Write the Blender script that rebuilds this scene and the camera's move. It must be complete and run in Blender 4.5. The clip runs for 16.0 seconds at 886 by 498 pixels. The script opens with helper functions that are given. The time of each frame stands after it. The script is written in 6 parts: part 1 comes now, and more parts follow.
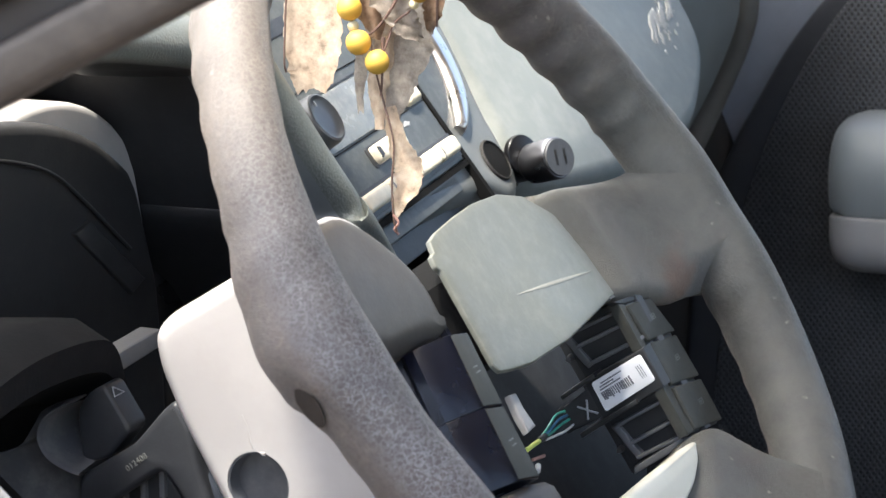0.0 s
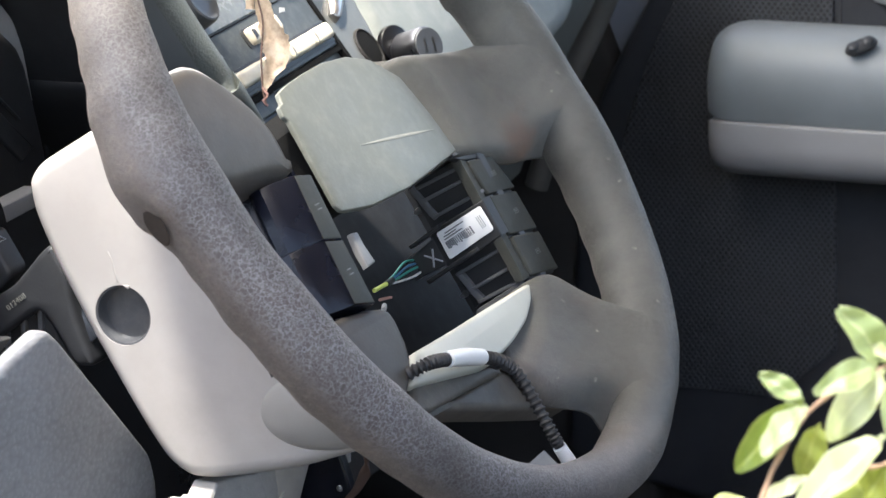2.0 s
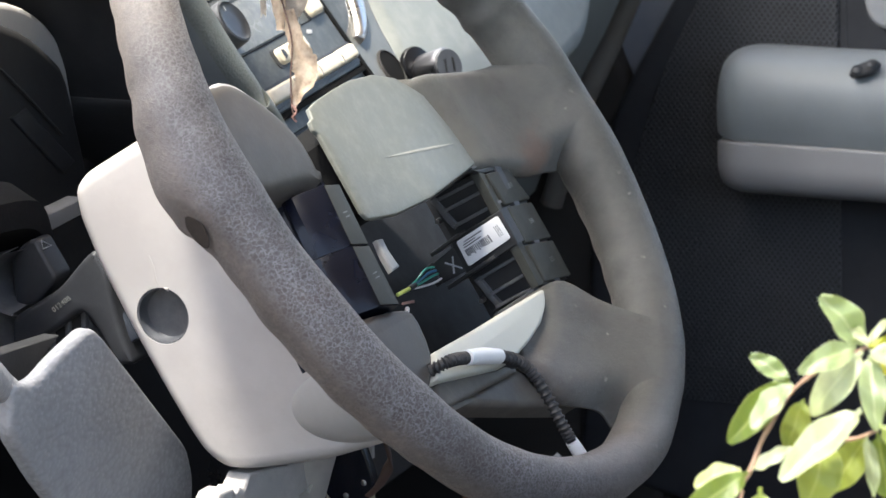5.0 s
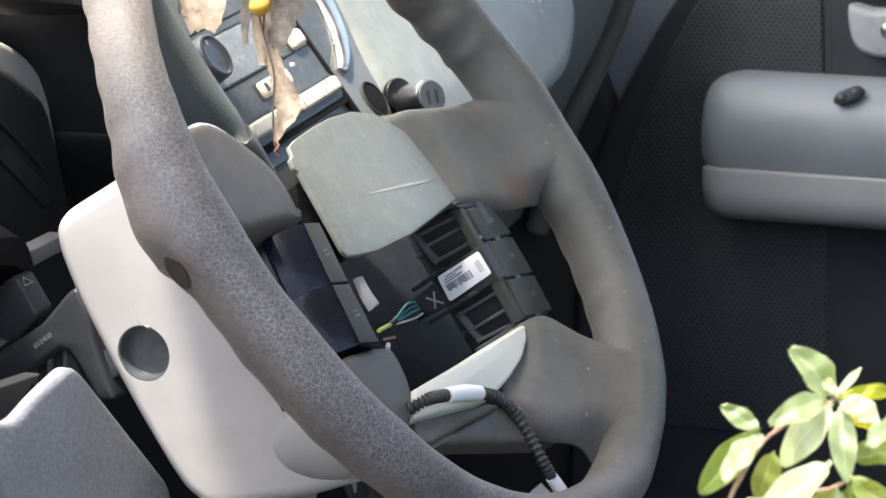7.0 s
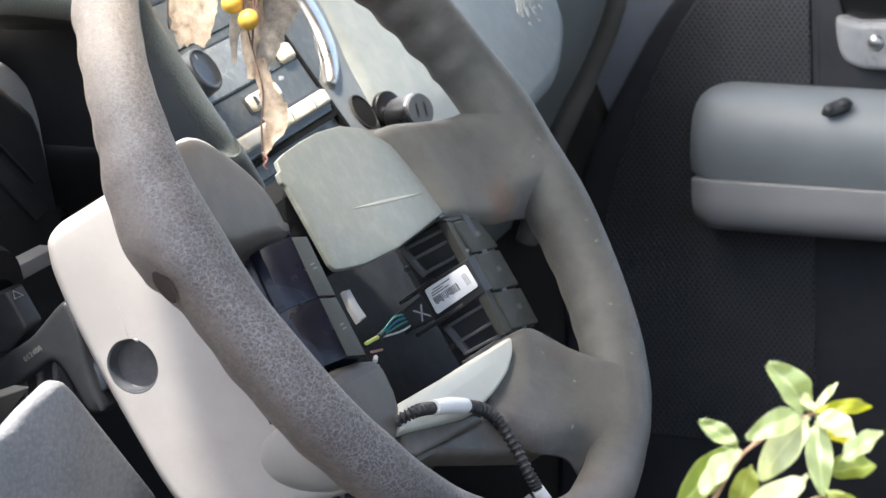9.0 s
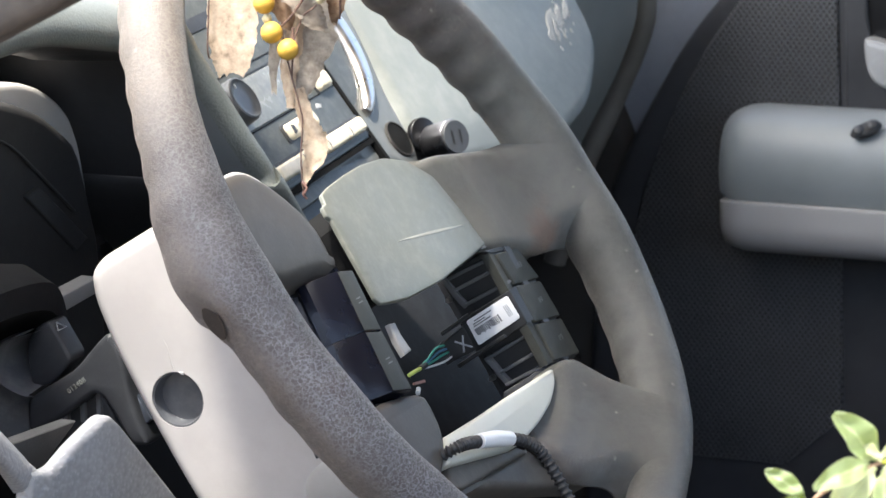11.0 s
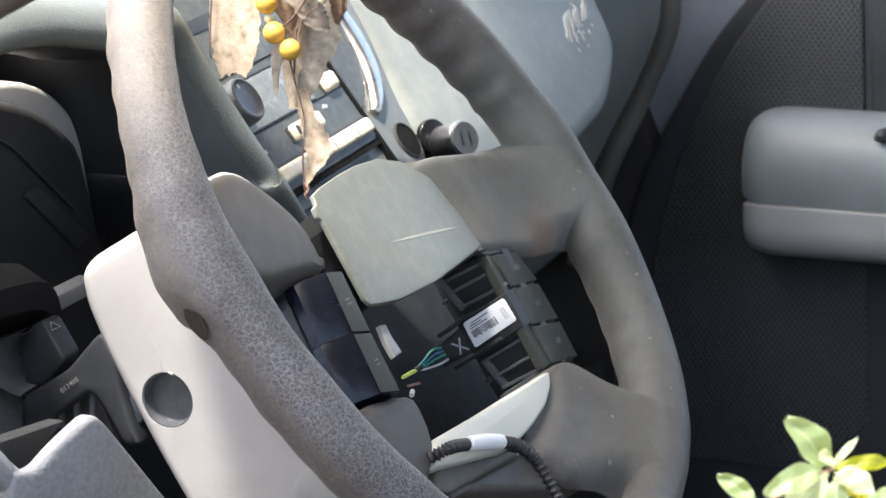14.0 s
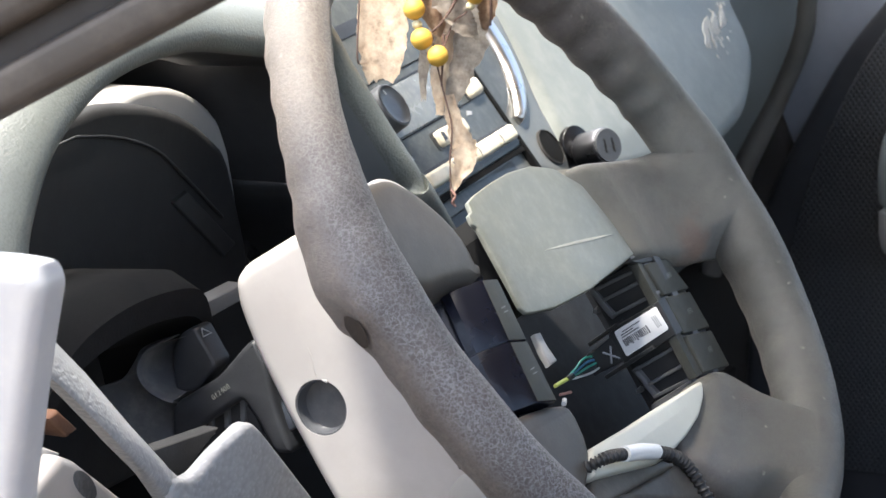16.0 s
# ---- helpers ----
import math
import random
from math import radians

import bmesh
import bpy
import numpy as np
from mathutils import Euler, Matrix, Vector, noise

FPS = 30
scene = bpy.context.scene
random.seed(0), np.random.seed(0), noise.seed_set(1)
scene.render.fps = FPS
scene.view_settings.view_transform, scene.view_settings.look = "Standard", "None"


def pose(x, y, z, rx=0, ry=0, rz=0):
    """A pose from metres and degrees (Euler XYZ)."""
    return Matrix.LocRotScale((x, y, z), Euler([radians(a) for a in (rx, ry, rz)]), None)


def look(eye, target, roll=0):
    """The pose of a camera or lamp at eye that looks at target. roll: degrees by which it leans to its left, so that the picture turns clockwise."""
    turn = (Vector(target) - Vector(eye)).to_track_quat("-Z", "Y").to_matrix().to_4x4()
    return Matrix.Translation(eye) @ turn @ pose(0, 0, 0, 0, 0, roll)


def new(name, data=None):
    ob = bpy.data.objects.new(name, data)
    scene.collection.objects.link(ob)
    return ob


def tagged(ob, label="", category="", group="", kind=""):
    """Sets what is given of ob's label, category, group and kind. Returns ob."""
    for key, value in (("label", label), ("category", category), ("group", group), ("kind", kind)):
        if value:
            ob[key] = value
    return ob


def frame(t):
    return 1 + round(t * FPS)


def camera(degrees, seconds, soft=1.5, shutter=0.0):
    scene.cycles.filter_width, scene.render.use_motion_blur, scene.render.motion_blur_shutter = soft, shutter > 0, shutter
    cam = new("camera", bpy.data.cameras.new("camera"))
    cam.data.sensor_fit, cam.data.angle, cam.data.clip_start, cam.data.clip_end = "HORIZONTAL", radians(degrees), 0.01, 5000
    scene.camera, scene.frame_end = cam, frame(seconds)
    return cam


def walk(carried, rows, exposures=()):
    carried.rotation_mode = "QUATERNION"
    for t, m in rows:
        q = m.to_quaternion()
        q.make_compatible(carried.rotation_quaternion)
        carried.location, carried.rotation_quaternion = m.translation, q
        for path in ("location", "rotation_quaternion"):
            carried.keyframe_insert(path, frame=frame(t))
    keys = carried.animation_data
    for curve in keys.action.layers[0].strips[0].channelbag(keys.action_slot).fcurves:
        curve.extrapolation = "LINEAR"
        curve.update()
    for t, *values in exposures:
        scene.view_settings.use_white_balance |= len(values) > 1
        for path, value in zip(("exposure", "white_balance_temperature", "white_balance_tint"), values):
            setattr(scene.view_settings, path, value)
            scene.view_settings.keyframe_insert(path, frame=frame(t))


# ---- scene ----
cam = camera(18.618, 16.0)
walk(cam, [
    (0, pose(0.3657, -0.9638, 0.2608, 76.631, 0, 23.114) @ pose(0, 0, 0, 0, 0, -0.763)),
    (0.5, pose(0.3750, -0.9616, 0.2560, 76.572, 0, 22.966) @ pose(0, 0, 0, 0, 0, -0.727)),
    (1, pose(0.3942, -0.9713, 0.2521, 76.420, 0, 22.637) @ pose(0, 0, 0, 0, 0, -0.633)),
    (1.5, pose(0.4221, -1.0032, 0.2459, 76.179, 0, 22.388) @ pose(0, 0, 0, 0, 0, -0.620)),
    (2, pose(0.4516, -1.0511, 0.2398, 75.798, 0, 22.151) @ pose(0, 0, 0, 0, 0, -0.652)),
    (2.5, pose(0.4750, -1.1063, 0.2334, 75.513, 0, 22.070) @ pose(0, 0, 0, 0, 0, -0.604)),
    (3, pose(0.4901, -1.1376, 0.2268, 75.205, 0, 22.345) @ pose(0, 0, 0, 0, 0, -0.640)),
    (3.5, pose(0.4920, -1.1350, 0.2315, 75.299, 0, 22.366) @ pose(0, 0, 0, 0, 0, -0.659)),
    (4, pose(0.4866, -1.1280, 0.2379, 75.422, 0, 22.390) @ pose(0, 0, 0, 0, 0, -0.631)),
    (4.5, pose(0.4777, -1.1235, 0.2444, 76.127, 0, 22.504) @ pose(0, 0, 0, 0, 0, -0.579)),
    (7, pose(0.4838, -1.1205, 0.2607, 76.638, 0, 22.317) @ pose(0, 0, 0, 0, 0, -0.616)),
    (7.5, pose(0.4849, -1.1215, 0.2627, 76.711, 0, 22.288) @ pose(0, 0, 0, 0, 0, -0.652)),
    (8, pose(0.4879, -1.1230, 0.2629, 76.724, 0, 22.257) @ pose(0, 0, 0, 0, 0, -0.646)),
    (8.5, pose(0.4918, -1.1233, 0.2632, 76.761, 0, 22.187) @ pose(0, 0, 0, 0, 0, -0.630)),
    (9, pose(0.4905, -1.1276, 0.2653, 76.812, 0, 22.187) @ pose(0, 0, 0, 0, 0, -0.621)),
    (9.5, pose(0.4807, -1.1339, 0.2704, 76.993, 0, 22.372) @ pose(0, 0, 0, 0, 0, -0.701)),
    (12, pose(0.4750, -1.1298, 0.2783, 76.925, 0, 22.295) @ pose(0, 0, 0, 0, 0, -0.552)),
    (12.5, pose(0.4878, -1.1250, 0.2783, 76.934, 0, 22.212) @ pose(0, 0, 0, 0, 0, -0.475)),
    (13, pose(0.4944, -1.1211, 0.2787, 76.975, 0, 22.447) @ pose(0, 0, 0, 0, 0, -0.431)),
    (13.5, pose(0.4977, -1.1173, 0.2764, 76.991, 0, 22.972) @ pose(0, 0, 0, 0, 0, -0.522)),
    (14, pose(0.5007, -1.1158, 0.2756, 77.026, 0, 23.633) @ pose(0, 0, 0, 0, 0, -0.593)),
    (14.5, pose(0.4979, -1.1157, 0.2760, 77.055, 0, 24.341) @ pose(0, 0, 0, 0, 0, -0.684)),
    (15, pose(0.4928, -1.1153, 0.2742, 77.105, 0, 25.418) @ pose(0, 0, 0, 0, 0, -0.812)),
    (15.5, pose(0.4865, -1.1146, 0.2746, 77.157, 0, 25.750) @ pose(0, 0, 0, 0, 0, -0.835)),
    (16, pose(0.4765, -1.1177, 0.2747, 77.184, 0, 25.909) @ pose(0, 0, 0, 0, 0, -0.864)),
], exposures=[(0, 2.15, 6500, 9), (2, 2.17, 6500, 9), (3, 2.05, 6500, 9), (4.5, 2.06, 6500, 9), (7, 2.15, 6500, 9), (15, 2.17, 6500, 9), (16, 2.11, 6500, 9)])
cam.data.dof.use_dof = True
cam.data.dof.focus_distance = 1.2
cam.data.dof.aperture_fstop = 40

# The origin is the hub of the steering wheel; the car's front lies towards -x, its passenger side towards +y.

from mathutils import geometry

# ---- light ----
SUN = Vector((-0.10, -0.29, 0.955)).normalized()
world = bpy.data.worlds.new("sky")
scene.world = world
world.use_nodes = True
wt = world.node_tree
sky = wt.nodes.new("ShaderNodeTexSky")
sky.sky_type = "NISHITA"
sky.sun_disc = False
sky.sun_elevation = math.asin(SUN.z)
sky.sun_rotation = math.atan2(SUN.x, SUN.y)
sky.dust_density = 3.5
sky.ozone_density = 0.4
wt.links.new(sky.outputs[0], wt.nodes["Background"].inputs[0])
wt.nodes["Background"].inputs[1].default_value = 0.15
sun = new("sun", bpy.data.lights.new("sun", "SUN"))
sun.data.energy = 2.4
sun.data.angle = radians(6.0)
sun.data.color = (1.0, 0.95, 0.87)
sun.rotation_euler = (-SUN).to_track_quat("-Z", "Y").to_euler()

# Added fill lamp at the windscreen opening, to brighten the cabin.
cabin_fill = new("windscreen_fill", bpy.data.lights.new("windscreen_fill", "AREA"))
cabin_fill.data.shape = "RECTANGLE"
cabin_fill.data.size, cabin_fill.data.size_y = 1.3, 0.6
cabin_fill.data.energy = 4.5
cabin_fill.data.color = (1.0, 0.955, 0.86)
cabin_fill.matrix_world = look((-0.42, 0.36, 0.52), (0.0, 0.36, -0.1))

# ---- materials ----


def nodes_of(name):
    m = bpy.data.materials.new(name)
    m.use_nodes = True
    t = m.node_tree
    return m, t, t.nodes["Principled BSDF"]


def link(t, a, b):
    t.links.new(a, b)


def noise_tex(t, scale, detail=4.0, rough=0.6, coords="Object"):
    c = t.nodes.new("ShaderNodeTexCoord")
    n = t.nodes.new("ShaderNodeTexNoise")
    n.inputs["Scale"].default_value = scale
    n.inputs["Detail"].default_value = detail
    n.inputs["Roughness"].default_value = rough
    link(t, c.outputs[coords], n.inputs["Vector"])
    return n


def ramp(t, source, stops):
    r = t.nodes.new("ShaderNodeValToRGB")
    e = r.color_ramp.elements
    while len(e) < len(stops):
        e.new(0.5)
    for k, (p, c) in enumerate(stops):
        e[k].position = p
        e[k].color = (*c, 1) if len(c) == 3 else c
    link(t, source, r.inputs[0])
    return r


def mixed(t, fac, a, b, blend="MIX"):
    m = t.nodes.new("ShaderNodeMix")
    m.data_type = "RGBA"
    m.blend_type = blend
    for value, sock in ((fac, m.inputs[0]), (a, m.inputs[6]), (b, m.inputs[7])):
        if isinstance(value, (int, float)):
            sock.default_value = value
        elif isinstance(value, tuple):
            sock.default_value = (*value, 1)
        else:
            link(t, value, sock)
    return m.outputs[2]


def shade(c, k):
    return tuple(min(1.0, v * k) for v in c)


def plastic(name, col, rough=0.5, grain=900, bump=0.15, wear=0.25, dust=0.0, dust_col=(0.5, 0.47, 0.42), spec=0.5, blotch=18):
    """Moulded plastic: blotches, fine grain, a film of dust."""
    m, t, b = nodes_of(name)
    big = noise_tex(t, blotch, 5)
    c = ramp(t, big.outputs[0], [(0.3, shade(col, 1 - wear)), (0.7, shade(col, 1 + wear * 0.6))]).outputs[0]
    if dust:
        d = noise_tex(t, blotch * 4.3, 8, 0.7)
        f = ramp(t, d.outputs[0], [(0.45, (0, 0, 0)), (0.75, (dust, dust, dust))])
        c = mixed(t, f.outputs[0], c, dust_col)
    link(t, c, b.inputs["Base Color"])
    g = noise_tex(t, grain, 3)
    r = ramp(t, big.outputs[0], [(0.3, (rough * 0.85,) * 3), (0.7, (min(1, rough * 1.15),) * 3)])
    link(t, r.outputs[0], b.inputs["Roughness"])
    b.inputs["Specular IOR Level"].default_value = spec
    bp = t.nodes.new("ShaderNodeBump")
    bp.inputs["Strength"].default_value = bump
    bp.inputs["Distance"].default_value = 0.001
    link(t, g.outputs[0], bp.inputs["Height"])
    link(t, bp.outputs[0], b.inputs["Normal"])
    return m


def grained(name, col, cell=650, bump=0.5, rough=0.6, wear=0.15, stretch=1.0):
    """Leather-grained moulded trim: small raised pebbles."""
    m, t, b = nodes_of(name)
    big = noise_tex(t, 14, 5)
    c = ramp(t, big.outputs[0], [(0.3, shade(col, 1 - wear)), (0.7, shade(col, 1 + wear))]).outputs[0]
    co = t.nodes.new("ShaderNodeTexCoord")
    v = t.nodes.new("ShaderNodeTexVoronoi")
    v.inputs["Scale"].default_value = cell
    v.feature = "SMOOTH_F1"
    warp = noise_tex(t, cell * 0.5, 2)
    mp = t.nodes.new("ShaderNodeMapping")
    mp.inputs["Scale"].default_value = (1, stretch, 1)
    link(t, co.outputs["Object"], mp.inputs[0])
    wv = mixed(t, 0.0009, mp.outputs[0], warp.outputs[1], "ADD")
    link(t, wv, v.inputs["Vector"])
    pit = ramp(t, v.outputs[0], [(0.35, (0.95, 0.95, 0.95)), (0.9, (0.72, 0.72, 0.72))])
    link(t, mixed(t, 1.0, c, pit.outputs[0], "MULTIPLY"), b.inputs["Base Color"])
    b.inputs["Roughness"].default_value = rough
    bp = t.nodes.new("ShaderNodeBump")
    bp.inputs["Strength"].default_value = bump
    bp.inputs["Distance"].default_value = 0.0006
    bp.invert = True
    link(t, v.outputs[0], bp.inputs["Height"])
    link(t, bp.outputs[0], b.inputs["Normal"])
    return m


def cracked_leather(name):
    """Worn rim: brown-grey skin with a net of pale fine cracks where hands have worn it, dusty elsewhere; sunlight is
    painted into its near top.
    """
    m, t, b = nodes_of(name)
    co = t.nodes.new("ShaderNodeTexCoord")
    warp = noise_tex(t, 300, 4)
    wv = mixed(t, 0.005, co.outputs["Object"], warp.outputs[1], "ADD")
    v = t.nodes.new("ShaderNodeTexVoronoi")
    v.feature = "DISTANCE_TO_EDGE"
    v.inputs["Scale"].default_value = 420
    link(t, wv, v.inputs["Vector"])
    v2 = t.nodes.new("ShaderNodeTexVoronoi")
    v2.feature = "DISTANCE_TO_EDGE"
    v2.inputs["Scale"].default_value = 560
    link(t, wv, v2.inputs["Vector"])
    net = ramp(t, v.outputs[0], [(0.0, (1, 1, 1)), (0.03, (0.75, 0.75, 0.75)), (0.075, (0, 0, 0))])
    net2 = ramp(t, v2.outputs[0], [(0.0, (0.75, 0.75, 0.75)), (0.065, (0, 0, 0))])
    both = mixed(t, 1.0, net.outputs[0], net2.outputs[0], "LIGHTEN")
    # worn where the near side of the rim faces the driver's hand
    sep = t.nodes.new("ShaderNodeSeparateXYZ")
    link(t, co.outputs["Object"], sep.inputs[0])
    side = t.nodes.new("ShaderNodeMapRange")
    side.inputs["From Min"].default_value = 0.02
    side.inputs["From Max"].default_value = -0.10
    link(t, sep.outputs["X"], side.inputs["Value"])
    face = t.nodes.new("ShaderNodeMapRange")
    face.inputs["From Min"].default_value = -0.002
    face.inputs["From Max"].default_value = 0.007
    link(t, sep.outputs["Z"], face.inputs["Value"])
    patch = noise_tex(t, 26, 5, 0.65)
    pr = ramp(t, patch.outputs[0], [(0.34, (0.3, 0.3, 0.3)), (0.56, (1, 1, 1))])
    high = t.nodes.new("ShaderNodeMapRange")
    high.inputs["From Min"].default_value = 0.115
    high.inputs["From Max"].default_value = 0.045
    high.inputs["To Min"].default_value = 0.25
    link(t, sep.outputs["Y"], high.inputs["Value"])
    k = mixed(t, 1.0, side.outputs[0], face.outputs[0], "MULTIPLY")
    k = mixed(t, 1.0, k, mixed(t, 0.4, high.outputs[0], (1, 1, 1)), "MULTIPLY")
    k = mixed(t, 1.0, k, pr.outputs[0], "MULTIPLY")
    k = mixed(t, 1.0, k, both, "MULTIPLY")
    tone = noise_tex(t, 11, 5, 0.6)
    base = ramp(t, tone.outputs[0], [(0.25, (0.075, 0.065, 0.060)), (0.5, (0.105, 0.091, 0.083)), (0.8, (0.14, 0.123, 0.11))]).outputs[0]
    speck = noise_tex(t, 240, 6, 0.7)
    sp = ramp(t, speck.outputs[0], [(0.5, (0, 0, 0)), (0.72, (0.6, 0.6, 0.6))])
    base = mixed(t, sp.outputs[0], base, (0.20, 0.172, 0.145))
    # Warm tan towards the near top: sunlight there is put into the colour.
    sunlit_top = t.nodes.new("ShaderNodeMapRange")
    sunlit_top.inputs["From Min"].default_value = 0.03
    sunlit_top.inputs["From Max"].default_value = 0.12
    link(t, sep.outputs["Y"], sunlit_top.inputs["Value"])
    sun_tint = mixed(t, 1.0, sunlit_top.outputs[0], side.outputs[0], "MULTIPLY")
    base = mixed(t, mixed(t, 0.75, (0, 0, 0), sun_tint), base, (0.112, 0.091, 0.073))
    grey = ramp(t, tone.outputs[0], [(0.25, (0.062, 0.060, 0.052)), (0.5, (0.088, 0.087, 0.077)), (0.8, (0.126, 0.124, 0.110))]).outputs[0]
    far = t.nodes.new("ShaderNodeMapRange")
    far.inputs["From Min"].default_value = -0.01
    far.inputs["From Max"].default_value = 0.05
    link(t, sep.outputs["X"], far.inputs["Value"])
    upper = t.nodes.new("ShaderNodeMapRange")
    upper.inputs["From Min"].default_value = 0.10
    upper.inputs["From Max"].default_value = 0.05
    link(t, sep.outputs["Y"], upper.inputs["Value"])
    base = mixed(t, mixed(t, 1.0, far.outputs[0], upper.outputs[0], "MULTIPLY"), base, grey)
    mott = noise_tex(t, 55, 7, 0.72)
    mm = ramp(t, mott.outputs[0], [(0.30, (0.76, 0.74, 0.72)), (0.5, (1, 1, 1)), (0.72, (1.22, 1.20, 1.17))])
    base = mixed(t, 1.0, base, mm.outputs[0], "MULTIPLY")
    stain = noise_tex(t, 24, 4, 0.6)
    sf = ramp(t, stain.outputs[0], [(0.60, (0, 0, 0)), (0.74, (0.28, 0.28, 0.28))])
    base = mixed(t, sf.outputs[0], base, (0.125, 0.075, 0.052))
    # rust-brown stain where the far spoke meets the hole
    spot = t.nodes.new("ShaderNodeVectorMath")
    spot.operation = "DISTANCE"
    spot.inputs[1].default_value = (0.137, -0.029, -0.006)
    link(t, wv, spot.inputs[0])
    blur = noise_tex(t, 70, 5, 0.6)
    reach = t.nodes.new("ShaderNodeMath")
    reach.operation = "MULTIPLY_ADD"
    reach.inputs[1].default_value = 0.030
    link(t, blur.outputs[0], reach.inputs[0])
    link(t, spot.outputs["Value"], reach.inputs[2])
    rust = ramp(t, reach.outputs[0], [(0.020, (0.65, 0.65, 0.65)), (0.034, (0, 0, 0))])
    base = mixed(t, rust.outputs[0], base, (0.17, 0.095, 0.060))
    nick = t.nodes.new("ShaderNodeTexVoronoi")
    nick.inputs["Scale"].default_value = 85
    nick.inputs["Randomness"].default_value = 1.0
    link(t, wv, nick.inputs["Vector"])
    pale = ramp(t, nick.outputs[0], [(0.03, (0.5, 0.5, 0.5)), (0.11, (0, 0, 0))])
    few = noise_tex(t, 18, 2)
    some = ramp(t, few.outputs[0], [(0.50, (0, 0, 0)), (0.54, (1, 1, 1))])
    base = mixed(t, mixed(t, 1.0, pale.outputs[0], some.outputs[0], "MULTIPLY"), base, (0.42, 0.38, 0.33))
    # Darker and bluer where the net lies.
    net_zone = mixed(t, 1.0, mixed(t, 1.0, side.outputs[0], face.outputs[0], "MULTIPLY"), high.outputs[0], "MULTIPLY")
    base = mixed(t, net_zone, base, mixed(t, 1.0, base, (0.62, 0.66, 0.72), "MULTIPLY"))
    col = mixed(t, k, base, mixed(t, sun_tint, (0.20, 0.203, 0.222), (0.27, 0.24, 0.205)))
    link(t, col, b.inputs["Base Color"])
    rr = ramp(t, patch.outputs[0], [(0.3, (0.40, 0.40, 0.40)), (0.7, (0.62, 0.62, 0.62))])
    link(t, rr.outputs[0], b.inputs["Roughness"])
    b.inputs["Sheen Weight"].default_value = 0.15
    b.inputs["Sheen Roughness"].default_value = 0.4
    b.inputs["Sheen Tint"].default_value = (0.9, 0.8, 0.7, 1)
    hn = noise_tex(t, 420, 5, 0.65)
    hh = mixed(t, 0.6, hn.outputs[0], both, "ADD")
    bp = t.nodes.new("ShaderNodeBump")
    bp.inputs["Strength"].default_value = 0.45
    bp.inputs["Distance"].default_value = 0.0006
    link(t, hh, bp.inputs["Height"])
    link(t, bp.outputs[0], b.inputs["Normal"])
    return m


def dotted(name, col, hole, pitch):
    """Panel with a close grid of small round holes, in its own x-z plane."""
    m, t, b = nodes_of(name)
    co = t.nodes.new("ShaderNodeTexCoord")
    mp = t.nodes.new("ShaderNodeMapping")
    mp.inputs["Scale"].default_value = (1 / pitch[0], 0.0, 1 / pitch[1])
    mp.inputs["Rotation"].default_value = (0, radians(45), 0)
    link(t, co.outputs["Object"], mp.inputs[0])
    v = t.nodes.new("ShaderNodeTexVoronoi")
    v.inputs["Scale"].default_value = 1.0
    v.inputs["Randomness"].default_value = 0.0
    link(t, mp.outputs[0], v.inputs["Vector"])
    r = ramp(t, v.outputs[0], [(0.22, (0, 0, 0)), (0.42, (1, 1, 1))])
    big = noise_tex(t, 9, 5)
    c = ramp(t, big.outputs[0], [(0.3, shade(col, 0.75)), (0.7, shade(col, 1.25))])
    link(t, mixed(t, r.outputs[0], hole, c.outputs[0]), b.inputs["Base Color"])
    b.inputs["Roughness"].default_value = 0.55
    bp = t.nodes.new("ShaderNodeBump")
    bp.inputs["Strength"].default_value = 0.9
    bp.inputs["Distance"].default_value = 0.0015
    link(t, r.outputs[0], bp.inputs["Height"])
    link(t, bp.outputs[0], b.inputs["Normal"])
    return m


def metal(name, col, rough):
    m, t, b = nodes_of(name)
    n = noise_tex(t, 60, 6)
    c = ramp(t, n.outputs[0], [(0.3, shade(col, 0.8)), (0.7, col)])
    link(t, c.outputs[0], b.inputs["Base Color"])
    r = ramp(t, n.outputs[0], [(0.3, (rough * 0.7,) * 3), (0.7, (rough * 1.4,) * 3)])
    link(t, r.outputs[0], b.inputs["Roughness"])
    b.inputs["Metallic"].default_value = 1.0
    return m


